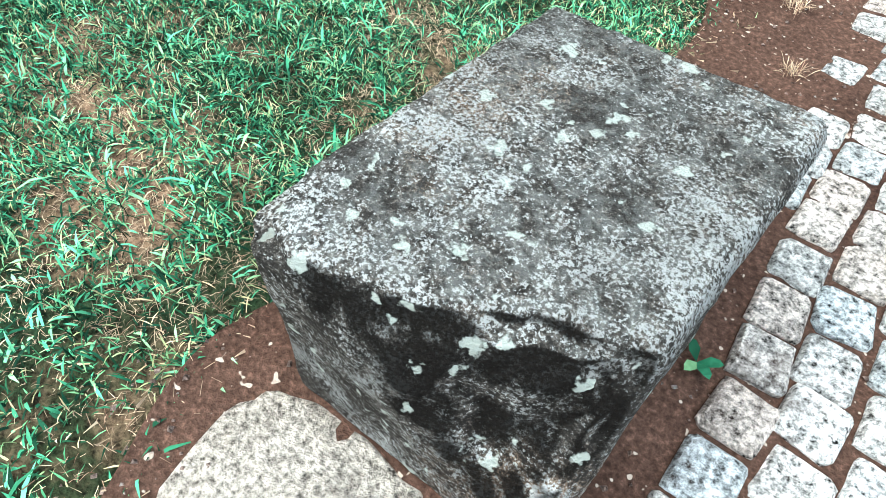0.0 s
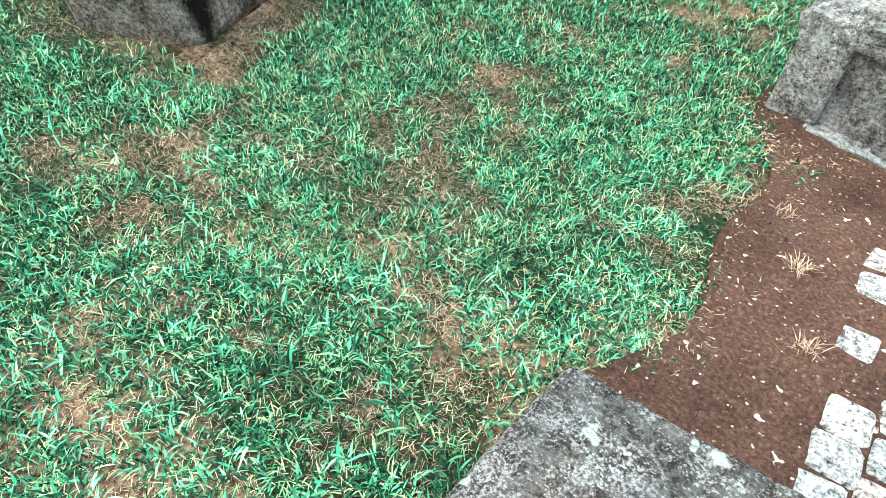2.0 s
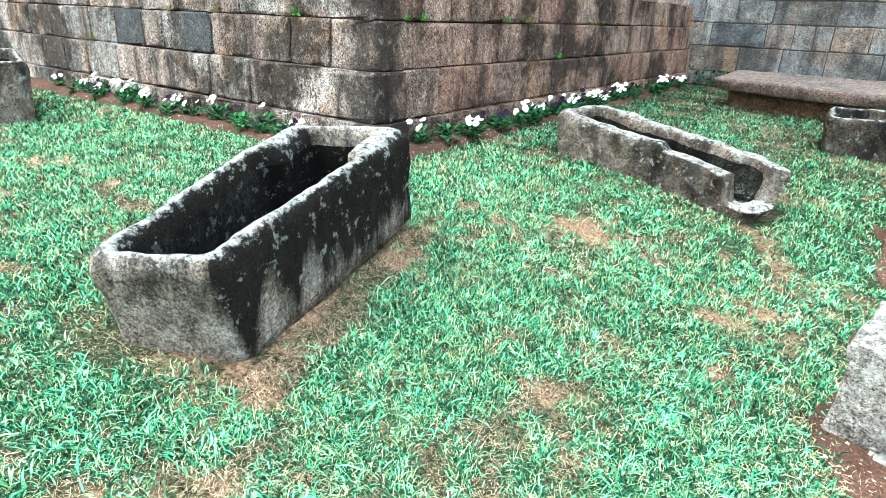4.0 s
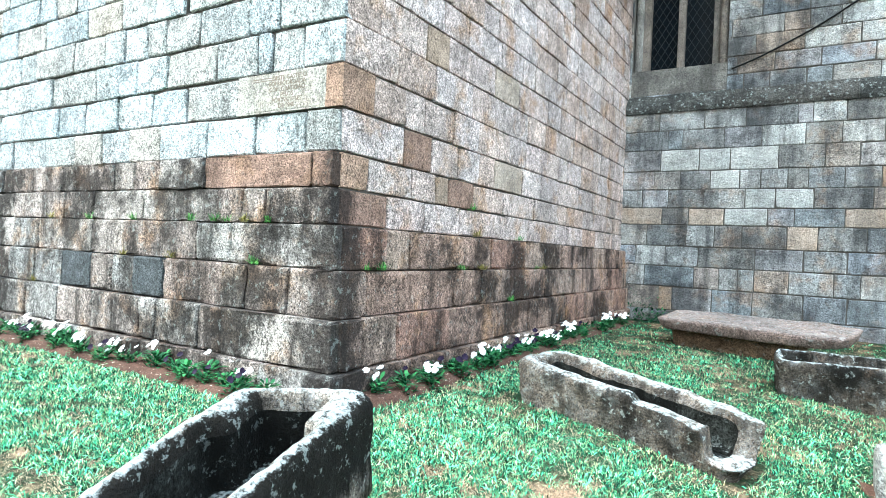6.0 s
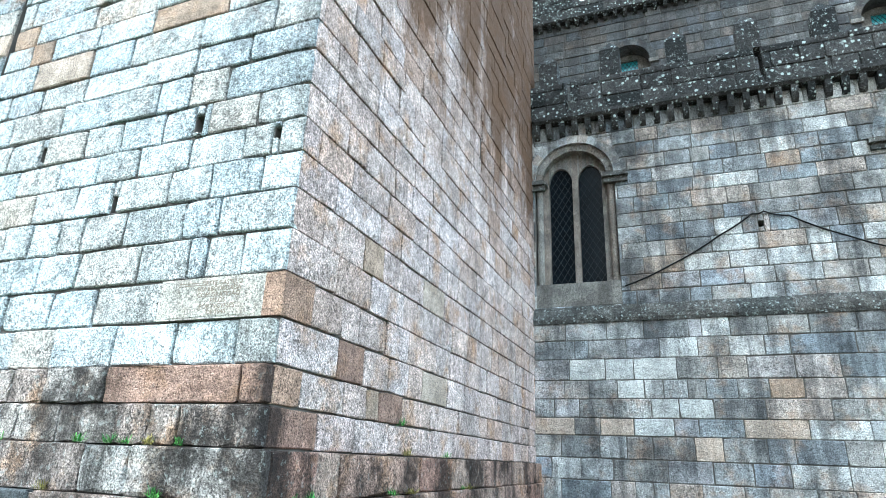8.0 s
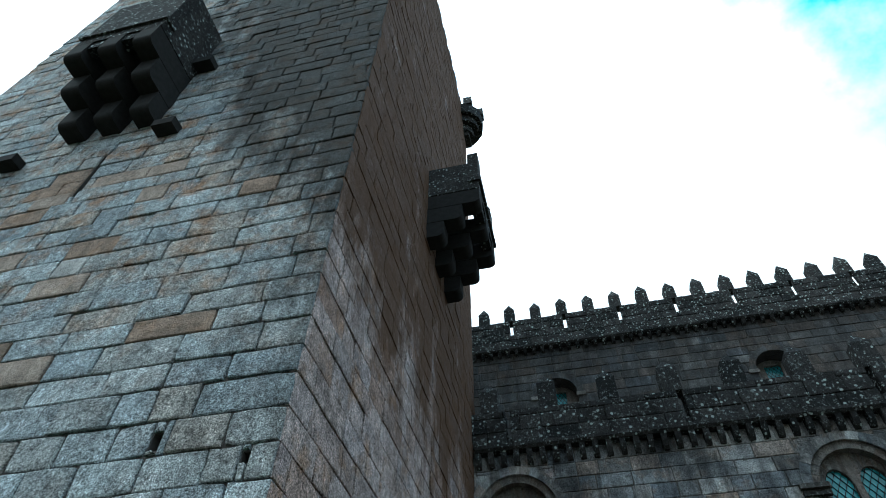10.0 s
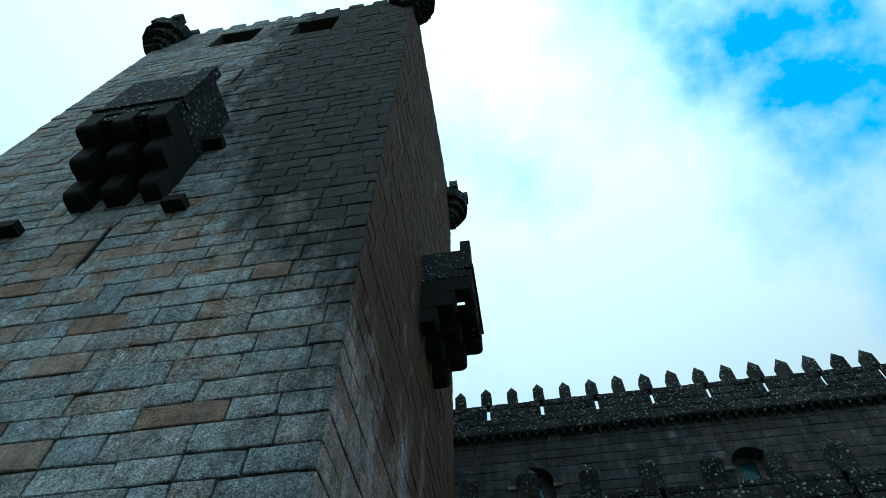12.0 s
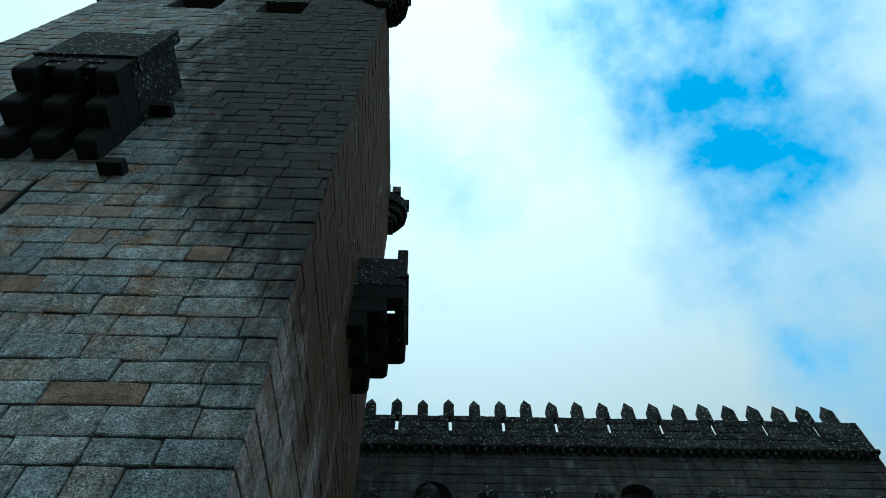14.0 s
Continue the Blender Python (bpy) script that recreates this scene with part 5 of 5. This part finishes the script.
# ---- plaque, cable ----
def build_plaque():
    pl = part("plaque", Shape().box((-1.352, -0.036, 3.458), (-0.17, 0.02, 3.842)), plaque_stone, tower, "cream carved stone with an inscription, wrapping the corner")
    part("corner_stone", Shape().box((-0.17, -0.034, 3.458), (0.034, 0.02, 3.842)).box((-0.02, 0.02, 3.458), (0.034, 0.425, 3.842)), orange_stone, pl, "rust-brown end of the stone at the corner")
    panel = part("panel", Shape().box((-1.22, -0.041, 3.48), (-0.2, -0.03, 3.825)), plaque_stone, pl)
    lines = ["          DESTE CASTELO", "FOI RECORDADA", "COM GRATIDAO", "PELOS", "PORTVGVESES", "DE 1940"]
    for i, text in enumerate(lines):
        cu = bpy.data.curves.new("inscription", "FONT")
        cu.body, cu.size, cu.align_x, cu.extrude = text, 0.062, "CENTER", 0.002
        cu.materials.append(letter_dark)
        ob = new("inscription", cu)
        ob.parent = panel
        ob.matrix_world = pose(-0.66 if i else -0.72, -0.0425, 3.765 - i * 0.054, 90)
    part("letter_bar", Shape().box((-1.13, -0.0435, 3.768), (-0.86, -0.041, 3.775)).box((-1.13, -0.0435, 3.79), (-0.86, -0.041, 3.797)), letter_dark, panel)


# The letters stand proud; this flat dark colour paints the shade of cut ones.
letter_dark = plain("incised_letter_shade", (0.2, 0.16, 0.13), 0.95)
build_plaque()


def build_cable():
    cu = bpy.data.curves.new("wall_cable", "CURVE")
    cu.dimensions, cu.bevel_depth, cu.bevel_resolution = "3D", 0.019, 2
    sp = cu.splines.new("POLY")
    pts = []
    knots = [(2.13, 6.26), (3.1, 6.66), (4.2, 7.28), (4.9, 7.72), (5.13, 7.75), (5.6, 7.6), (6.6, 7.02), (7.5, 6.64), (9.5, 6.2)]
    for (xa, za), (xb, zb) in zip(knots, knots[1:]):
        for k in range(4):
            f = k / 4
            pts.append((xa + (xb - xa) * f, NY - 0.055 - 0.01 * math.sin(xa * 3 + f * 3), za + (zb - za) * f - 0.03 * math.sin(math.pi * f)))
    sp.points.add(len(pts) - 1)
    for p, q in zip(sp.points, pts):
        p.co = (*q, 1)
    cu.materials.append(cable_black)
    tagged(new("wall_cable", cu), "thin black cable sagging across the granite wall", "cable")


build_cable()

# ---- paving ----
def build_setts():
    rg = random.Random(4)
    road = thing("sett_paving", "pale granite setts half buried in brown soil", "paving", "", "structure")
    shapes = []
    for k in range(10):
        sh = Shape()
        w = 0.0745
        lean = rg.uniform(-0.05, 0.05)
        ring = [(w * math.copysign(abs(math.cos(a)) ** 0.22, math.cos(a)) * rg.uniform(0.93, 1.03), w * math.copysign(abs(math.sin(a)) ** 0.22, math.sin(a)) * rg.uniform(0.93, 1.03)) for a in [2 * math.pi * (i + 0.5) / 12 for i in range(12)]]
        for s, z in ((1.0, -0.05), (1.0, 0.0), (0.86, 0.014)):
            sh.v += [(0.9 * x * s + lean * y, y * s, z + rg.uniform(-0.002, 0.002)) for x, y in ring]
        sh.f = [(r * 12 + i, r * 12 + (i + 1) % 12, (r + 1) * 12 + (i + 1) % 12, (r + 1) * 12 + i) for r in (0, 1) for i in range(12)] + [tuple(range(24, 36))]
        me = sh.mesh("sett")
        me.materials.append(sett_stone)
        shapes.append(me)
    rows = []
    for j in range(64):
        for i in range(30):
            x = 4.71 + i * 0.142 + 0.014 * math.sin(j * 0.9) + rg.uniform(-0.006, 0.006)
            y = -8.8 + j * 0.16 + (0.08 if i % 2 else 0) + rg.uniform(-0.008, 0.008)
            if x < 4.8 and (-4.75 < y < -3.45 or rg.random() < 0.35):
                continue
            buried = 0.0135 * max(0.0, min(1.0, (y + 3.4) / 1.5)) + 0.010 * max(0.0, (4.8 - x) / 0.3)
            buried += 0.012 * noise.noise((x * 2.2, y * 2.2, 0)) + 0.006 * noise.noise((x * 9, y * 9, 0))
            rows.append((x, y, ground_z(x, y) + 0.026 - buried))
    rest = Shape()
    count = 0
    for x, y, z in rows:
        if count < 300 and x < 5.75 and -5.6 < y < -1.2:
            ob = new("sett", rg.choice(shapes))
            ob.parent = road
            ob.matrix_world = pose(x, y, z, rg.uniform(-2, 2), rg.uniform(-2, 2), 180 * rg.randrange(2) + rg.uniform(-4, 4))
            count += 1
        else:
            me = rg.choice(shapes)
            rest.add([(v.co.x + x, v.co.y + y, v.co.z + z) for v in me.vertices], [tuple(p.vertices) for p in me.polygons])
    tagged(part("setts", rest, sett_stone, road), kind="stuff")


build_setts()

# ---- flower bed ----
def bed_sheet(name, pts_a, pts_b):
    sh = Shape()
    n = 60
    cols = 6
    for i in range(n + 1):
        t = i / n
        for k in range(cols):
            f = k / (cols - 1)
            x = pts_a[0][0] + (pts_a[1][0] - pts_a[0][0]) * t + (pts_b[0] * f)
            y = pts_a[0][1] + (pts_a[1][1] - pts_a[0][1]) * t + (pts_b[1] * f)
            w = 0.06 * noise.noise((x * 3, y * 3, 2)) * f
            x, y = x + (w if pts_b[0] else 0), y + (w if pts_b[1] else 0)
            sh.v.append((x, y, ground_z(x, y) + (0.05 if 0 < k < cols - 1 else -0.01) + 0.02 * noise.noise((x * 7, y * 7, 0))))
    sh.f = [(i * cols + k, i * cols + k + 1, (i + 1) * cols + k + 1, (i + 1) * cols + k) for i in range(n) for k in range(cols - 1)]
    tagged(part(name, sh, soil, None, "narrow bed of dark brown soil at the foot of the tower", True), category="flower bed", kind="structure")


bed_sheet("flower_bed", [(-9.0, -0.22), (0.55, -0.22)], (0, -0.5))
bed_sheet("flower_bed", [(0.2, -0.2), (0.2, 8.6)], (0.42, 0))


def leaf_shape(sh, base, heading, lift, length, width):
    d = Vector((math.cos(heading) * math.cos(lift), math.sin(heading) * math.cos(lift), math.sin(lift)))
    side = Vector((-math.sin(heading), math.cos(heading), 0)) * width
    b = Vector(base)
    p1 = b + d * length * 0.45 + Vector((0, 0, 0.004))
    p2 = b + d * length * 0.8
    p3 = b + d * length - Vector((0, 0, length * 0.12))
    sh.add([tuple(v) for v in (b, p1 - side, p1, p1 + side, p2 - side * 0.7, p2 + side * 0.7, p3)],
           [(0, 2, 1), (0, 3, 2), (1, 2, 4), (2, 5, 4), (2, 3, 5), (4, 5, 6)])


def flower_plant(seed, dark, blooms):
    rg = random.Random(seed)
    pl = thing("pansy_plant", "low leafy bedding plant without blooms" if not blooms else "low pansy plant with dark violet blooms" if dark else "low pansy plant with white blooms", "flower", "pansies in the bed")
    sh = Shape()
    for i in range(80):
        a, r = rg.uniform(0, 6.28), rg.uniform(0, 0.07)
        leaf_shape(sh, (r * math.cos(a), r * math.sin(a), rg.uniform(-0.02, 0.1)), a + rg.uniform(-0.6, 0.6), rg.uniform(0.0, 0.9), rg.uniform(0.05, 0.1), rg.uniform(0.01, 0.018))
    part("leaves", sh, leaf_green, pl)
    for i in range(blooms):
        a, r = rg.uniform(0, 6.28), rg.uniform(0.02, 0.11)
        c = Vector((r * math.cos(a), r * math.sin(a), rg.uniform(0.11, 0.19)))
        n = Vector((rg.uniform(-0.4, 0.6), rg.uniform(-1.0, 0.0), rg.uniform(0.4, 1.0))).normalized()
        u = n.orthogonal().normalized()
        v = n.cross(u)
        fl = Shape()
        for k in range(5):
            b = 2 * math.pi * k / 5 + rg.uniform(-0.1, 0.1)
            d = u * math.cos(b) + v * math.sin(b)
            e = n.cross(d)
            R = rg.uniform(0.026, 0.036)
            fl.add([tuple(c), tuple(c + d * R * 0.6 - e * R * 0.5 + n * 0.004), tuple(c + d * R - e * R * 0.3 + n * 0.008), tuple(c + d * R + e * R * 0.3 + n * 0.008), tuple(c + d * R * 0.6 + e * R * 0.5 + n * 0.004)], [(0, 1, 2, 3, 4)])
        part("bloom", fl, petal_dark if dark else petal_white, pl)
    return pl


def plant_bed():
    rg = random.Random(17)
    kinds = [flower_plant(k, k % 4 == 1, b) for k, b in enumerate((5, 2, 0, 7, 1, 3, 0, 4, 9, 3, 0, 2))]
    spots = []
    x = -5.6
    while x < -0.2:
        spots.append((x, -0.42 + rg.uniform(-0.2, 0.12)))
        x += rg.uniform(0.06, 0.17) if noise.noise((x * 1.4, 3, 0)) > -0.1 else rg.uniform(0.15, 0.3)
    y = 0.25
    while y < 8.3:
        spots.append((0.38 + rg.uniform(-0.1, 0.2), y))
        y += rg.uniform(0.06, 0.17) if noise.noise((1, y * 1.4, 0)) > -0.1 else rg.uniform(0.15, 0.3)
    for i, (x, y) in enumerate(spots):
        m = pose(x, y, ground_z(x, y) + 0.03, 0, 0, rg.uniform(-40, 40)) @ Matrix.Scale(rg.uniform(0.75, 1.3), 4)
        if i < len(kinds):
            kinds[i].matrix_world = m
        else:
            ob = copy_thing(kinds[rg.randrange(len(kinds))], m)
            ob.scale = m.to_scale()


plant_bed()


def wall_weeds():
    """Small tufts that root in the joints of the plinth."""
    rg = random.Random(23)
    for i in range(26):
        sh = Shape()
        if i < 13:
            x, y, z = -rg.uniform(0.1, 5.0), -rg.choice([0.13, 0.18, 0.22]), rg.choice([2.39, 2.39, 1.99, 1.56])
        else:
            x, y, z = rg.choice([0.13, 0.18, 0.22]), rg.uniform(0.2, 6.0), rg.choice([2.39, 1.99, 1.56, 1.1])
        if i == 25:
            x, y, z = 0.04, 2.45, 2.72
        for k in range(rg.randint(30, 60)):
            leaf_shape(sh, (x + rg.uniform(-0.05, 0.05), y + rg.uniform(-0.02, 0.02), z - 0.01), rg.uniform(0, 6.28), rg.uniform(0.3, 1.3), rg.uniform(0.04, 0.13), rg.uniform(0.002, 0.005))
        tagged(part("wall_weed", sh, weed_green if i % 3 else weed_dry, None, "small green weed rooted in a wall joint" if i % 3 else "small yellowing weed rooted in a wall joint"), category="weed", group="weeds in the plinth")
    fern = Shape()
    for k in range(260):
        a = rg.uniform(0, 6.28)
        leaf_shape(fern, (0.75 + rg.gauss(0, 0.25), 9.3 + rg.gauss(0, 0.06), 0.84 + abs(rg.gauss(0, 0.22))), a, rg.uniform(-0.3, 0.9), rg.uniform(0.08, 0.16), rg.uniform(0.012, 0.02))
    tagged(part("fern", fern, leaf_green, None, "dark green fern clump at the foot of the church wall"), category="plant", kind="stuff")
    sprout = Shape()
    for a in (0.3, 2.4, 4.4, 5.5):
        leaf_shape(sprout, (4.745, -3.86, ground_z(4.745, -3.86) + 0.03), a, 0.5, 0.06, 0.014)
    tagged(part("sprout", sprout, grass_broad, None, "bright green seedling growing beside the stone block"), category="weed")


wall_weeds()

# ---- grit and straw on the soil ----
def build_grit():
    rg = random.Random(31)
    sh = Shape()
    for i in range(1500):
        y = rg.uniform(-5.2, -1.3)
        x = rg.uniform(dirt_edge(y) - 0.1, 5.3)
        r = rg.choice([0.0025, 0.003, 0.004, 0.005, 0.008])
        z = ground_z(x, y) + 0.024
        pts = [(x + r * rg.uniform(-1.3, -0.7), y + r * rg.uniform(-0.4, 0.4), z), (x + r * rg.uniform(-0.4, 0.4), y + r * rg.uniform(-1.3, -0.7), z), (x + r * rg.uniform(0.7, 1.3), y + r * rg.uniform(-0.4, 0.4), z), (x + r * rg.uniform(-0.4, 0.4), y + r * rg.uniform(0.7, 1.3), z), (x, y, z + r * rg.uniform(0.6, 1.2))]
        sh.add(pts, [(0, 1, 4), (1, 2, 4), (2, 3, 4), (3, 0, 4)])
    tagged(part("grit", sh, slab_stone, None, "pale grit and chips scattered over the soil"), category="grit", kind="stuff")
    straw = Shape()
    for i in range(900):
        y = rg.uniform(-5.2, -1.3)
        x = dirt_edge(y) + rg.gauss(-0.03, 0.09)
        if rg.random() < 0.25:
            x, y = 4.25 + rg.gauss(0, 0.13), -1.62 + rg.gauss(0, 0.07)
        z = ground_z(x, y) + 0.026 + rg.uniform(0, 0.012)
        a, l = rg.uniform(0, 6.28), rg.uniform(0.008, 0.032)
        dx, dy = math.cos(a) * l, math.sin(a) * l
        wx, wy = -math.sin(a) * 0.0005, math.cos(a) * 0.0005
        straw.add([(x - wx, y - wy, z), (x + wx, y + wy, z), (x + dx + wx, y + dy + wy, z + rg.uniform(-0.003, 0.012)), (x + dx - wx, y + dy - wy, z + rg.uniform(-0.003, 0.012))], [(0, 1, 2, 3)])
    tagged(part("straw", straw, grass_dry, None, "dead straw at the lawn's edge"), category="straw", kind="stuff")
    for x, y, n in ((4.57, -2.69, 60), (4.45, -2.33, 80), (4.33, -2.05, 40)):
        tuft = Shape()
        for k in range(n):
            leaf_shape(tuft, (x + rg.gauss(0, 0.02), y + rg.gauss(0, 0.02), ground_z(x, y) + 0.02), rg.uniform(0, 6.28), rg.uniform(0.2, 1.2), rg.uniform(0.03, 0.07), 0.0012)
        tagged(part("grass_tuft", tuft, grass_dry, None, "small dry tuft of grass in the soil"), category="grass tuft", group="tufts in the soil")


build_grit()

# ---- grass ----
KEEP_OFF = [(1.34, -2.26, 15.6, 0.36, 0.84), (2.36, 1.16, 78, 0.31, 1.05), (4.4, 3.95, 95, 0.34, 1.05), (-4.1, -1.75, 75, 0.33, 1.0), (4.33, -3.98, 0, 0.36, 0.44), (4.72, -1.16, -10, 0.62, 0.24), (2.76, 6.05, -15.5, 0.93, 0.3), (4.36, 1.5, 0, 0.22, 0.2), (4.27, -4.66, 0, 0.26, 0.22)]


def allowed(x, y):
    """Where the lawn grows: not on soil, beds or stones."""
    if x < 0.62 and y > -0.72 or y > 9.2:
        return False
    if x > dirt_edge(y) + 0.05 + 0.3 * noise.noise((x * 4, y * 4, 0)) + 0.15 * noise.noise((x * 13, y * 13, 0)) and y < -0.9:
        return False
    for cx, cy, h, a, b in KEEP_OFF:
        c, s2 = math.cos(radians(h)), math.sin(radians(h))
        u, v = (x - cx) * c + (y - cy) * s2, -(x - cx) * s2 + (y - cy) * c
        if abs(u) < a and abs(v) < b:
            return False
    return True


def blades(name, label, mat, count, thick, length, width, seed, lush, tuft=1, spread=0.03, lean=(0.3, 1.2)):
    """Grass blades as one mesh, densest round the coffins; lush(x, y) gives the chance that a blade grows."""
    rg = np.random.default_rng(seed)
    py = random.Random(seed)
    roots = []
    while len(roots) < count:
        if py.random() < thick:
            cx, sx, cy, sy = py.choice(((2.7, 1.7, -2.7, 1.8), (2.7, 1.7, -2.7, 1.8), (2.6, 2.2, 1.6, 2.4), (-1.8, 2.2, -2.0, 1.3)))
            x, y = py.gauss(cx, sx), py.gauss(cy, sy)
        else:
            x, y = py.uniform(-11.0, 9.0), py.uniform(-11.0, 9.2)
        if not allowed(x, y) or py.random() > lush(x, y):
            roots.append(None)
            continue
        roots.append((x, y))
    roots = np.array([r for r in roots if r])
    roots = np.repeat(roots, tuft, axis=0) + (rg.normal(0, spread, (len(roots) * tuft, 2)) if tuft > 1 else 0)
    n = len(roots)
    z = 0.87 - 0.72 / (1 + np.exp(-(-3.752 + 1.1124 * roots[:, 0] - 0.5759 * roots[:, 1])))
    base = np.c_[roots, z + 0.0]
    a = rg.uniform(0, 2 * np.pi, n)
    L = rg.uniform(*length, n)
    W = rg.uniform(*width, n) * (1 + 0.16 * np.hypot(roots[:, 0] - 3.2, roots[:, 1] + 3.0))
    t = rg.uniform(*lean, n)
    way = np.c_[np.cos(a) * np.sin(t), np.sin(a) * np.sin(t), np.cos(t)]
    side = np.c_[-np.sin(a), np.cos(a), 0 * a] * W[:, None]
    mid = base + way * (L * 0.55)[:, None]
    tip = base + way * L[:, None]
    tip[:, 2] -= L * 0.25 * np.sin(t)
    tip[:, :2] += (np.c_[np.cos(a), np.sin(a)] * (L * 0.12)[:, None])
    verts = np.stack([base - side * 0.7, base + side * 0.7, mid + side, mid - side, tip], 1).reshape(-1, 3)
    verts[:, 2] = np.maximum(verts[:, 2], np.repeat(z, 5) - 0.005)
    idx = np.arange(n)[:, None] * 5
    loops = np.concatenate([idx + [0, 1, 2, 3], idx + [3, 2, 4]], 1).ravel()
    starts = (np.arange(n)[:, None] * 7 + [0, 4]).ravel()
    me = bpy.data.meshes.new(name)
    me.vertices.add(len(verts))
    me.vertices.foreach_set("co", verts.ravel())
    me.loops.add(len(loops))
    me.loops.foreach_set("vertex_index", loops.astype(np.int32))
    me.polygons.add(len(starts))
    me.polygons.foreach_set("loop_start", starts.astype(np.int32))
    me.update(calc_edges=True)
    me.materials.append(mat)
    tagged(new(name, me), label, "grass", kind="stuff")


def green(x, y):
    u, v = (x - 1.38) * 0.972 + (y + 2.26) * 0.233, (y + 2.26) * 0.972 - (x - 1.38) * 0.233
    bare = 0.75 if 0.3 < u < 0.58 and abs(v) < 0.9 or abs(u) < 0.4 and -1.05 < v < -0.8 else 0.0
    return max(0.0, min(1.0, 0.66 - bare + 1.0 * noise.noise((x * 1.5, y * 1.5, 7)) + 1.2 * noise.noise((x * 6, y * 6, 3))))


def dry(x, y):
    return max(0.25, min(1.0, 1.8 * (1.0 - green(x, y)) ** 1.3))


blades("lawn_grass", "short green lawn grass", grass_fine, 540000, 0.86, (0.02, 0.055), (0.0009, 0.0019), 1, green)
blades("broad_grass", "clumps of short broad emerald grass", grass_broad, 38000, 0.84, (0.02, 0.065), (0.0016, 0.0036), 3, green, 8, 0.028, (0.4, 1.45))
blades("long_grass", "long flat blades of teal-green grass", grass_broad, 2200, 0.85, (0.06, 0.12), (0.0026, 0.0045), 4, green, 6, 0.02, (0.8, 1.45))
blades("dry_grass", "dry straw among the lawn", grass_dry, 520000, 0.8, (0.014, 0.045), (0.0003, 0.0006), 5, dry, 1, 0, (0.8, 1.5))

# ---- wall pieces ----
for owner, singles, mat, name in PIECES:
    for sh in singles:
        part(name, sh, mat, owner)
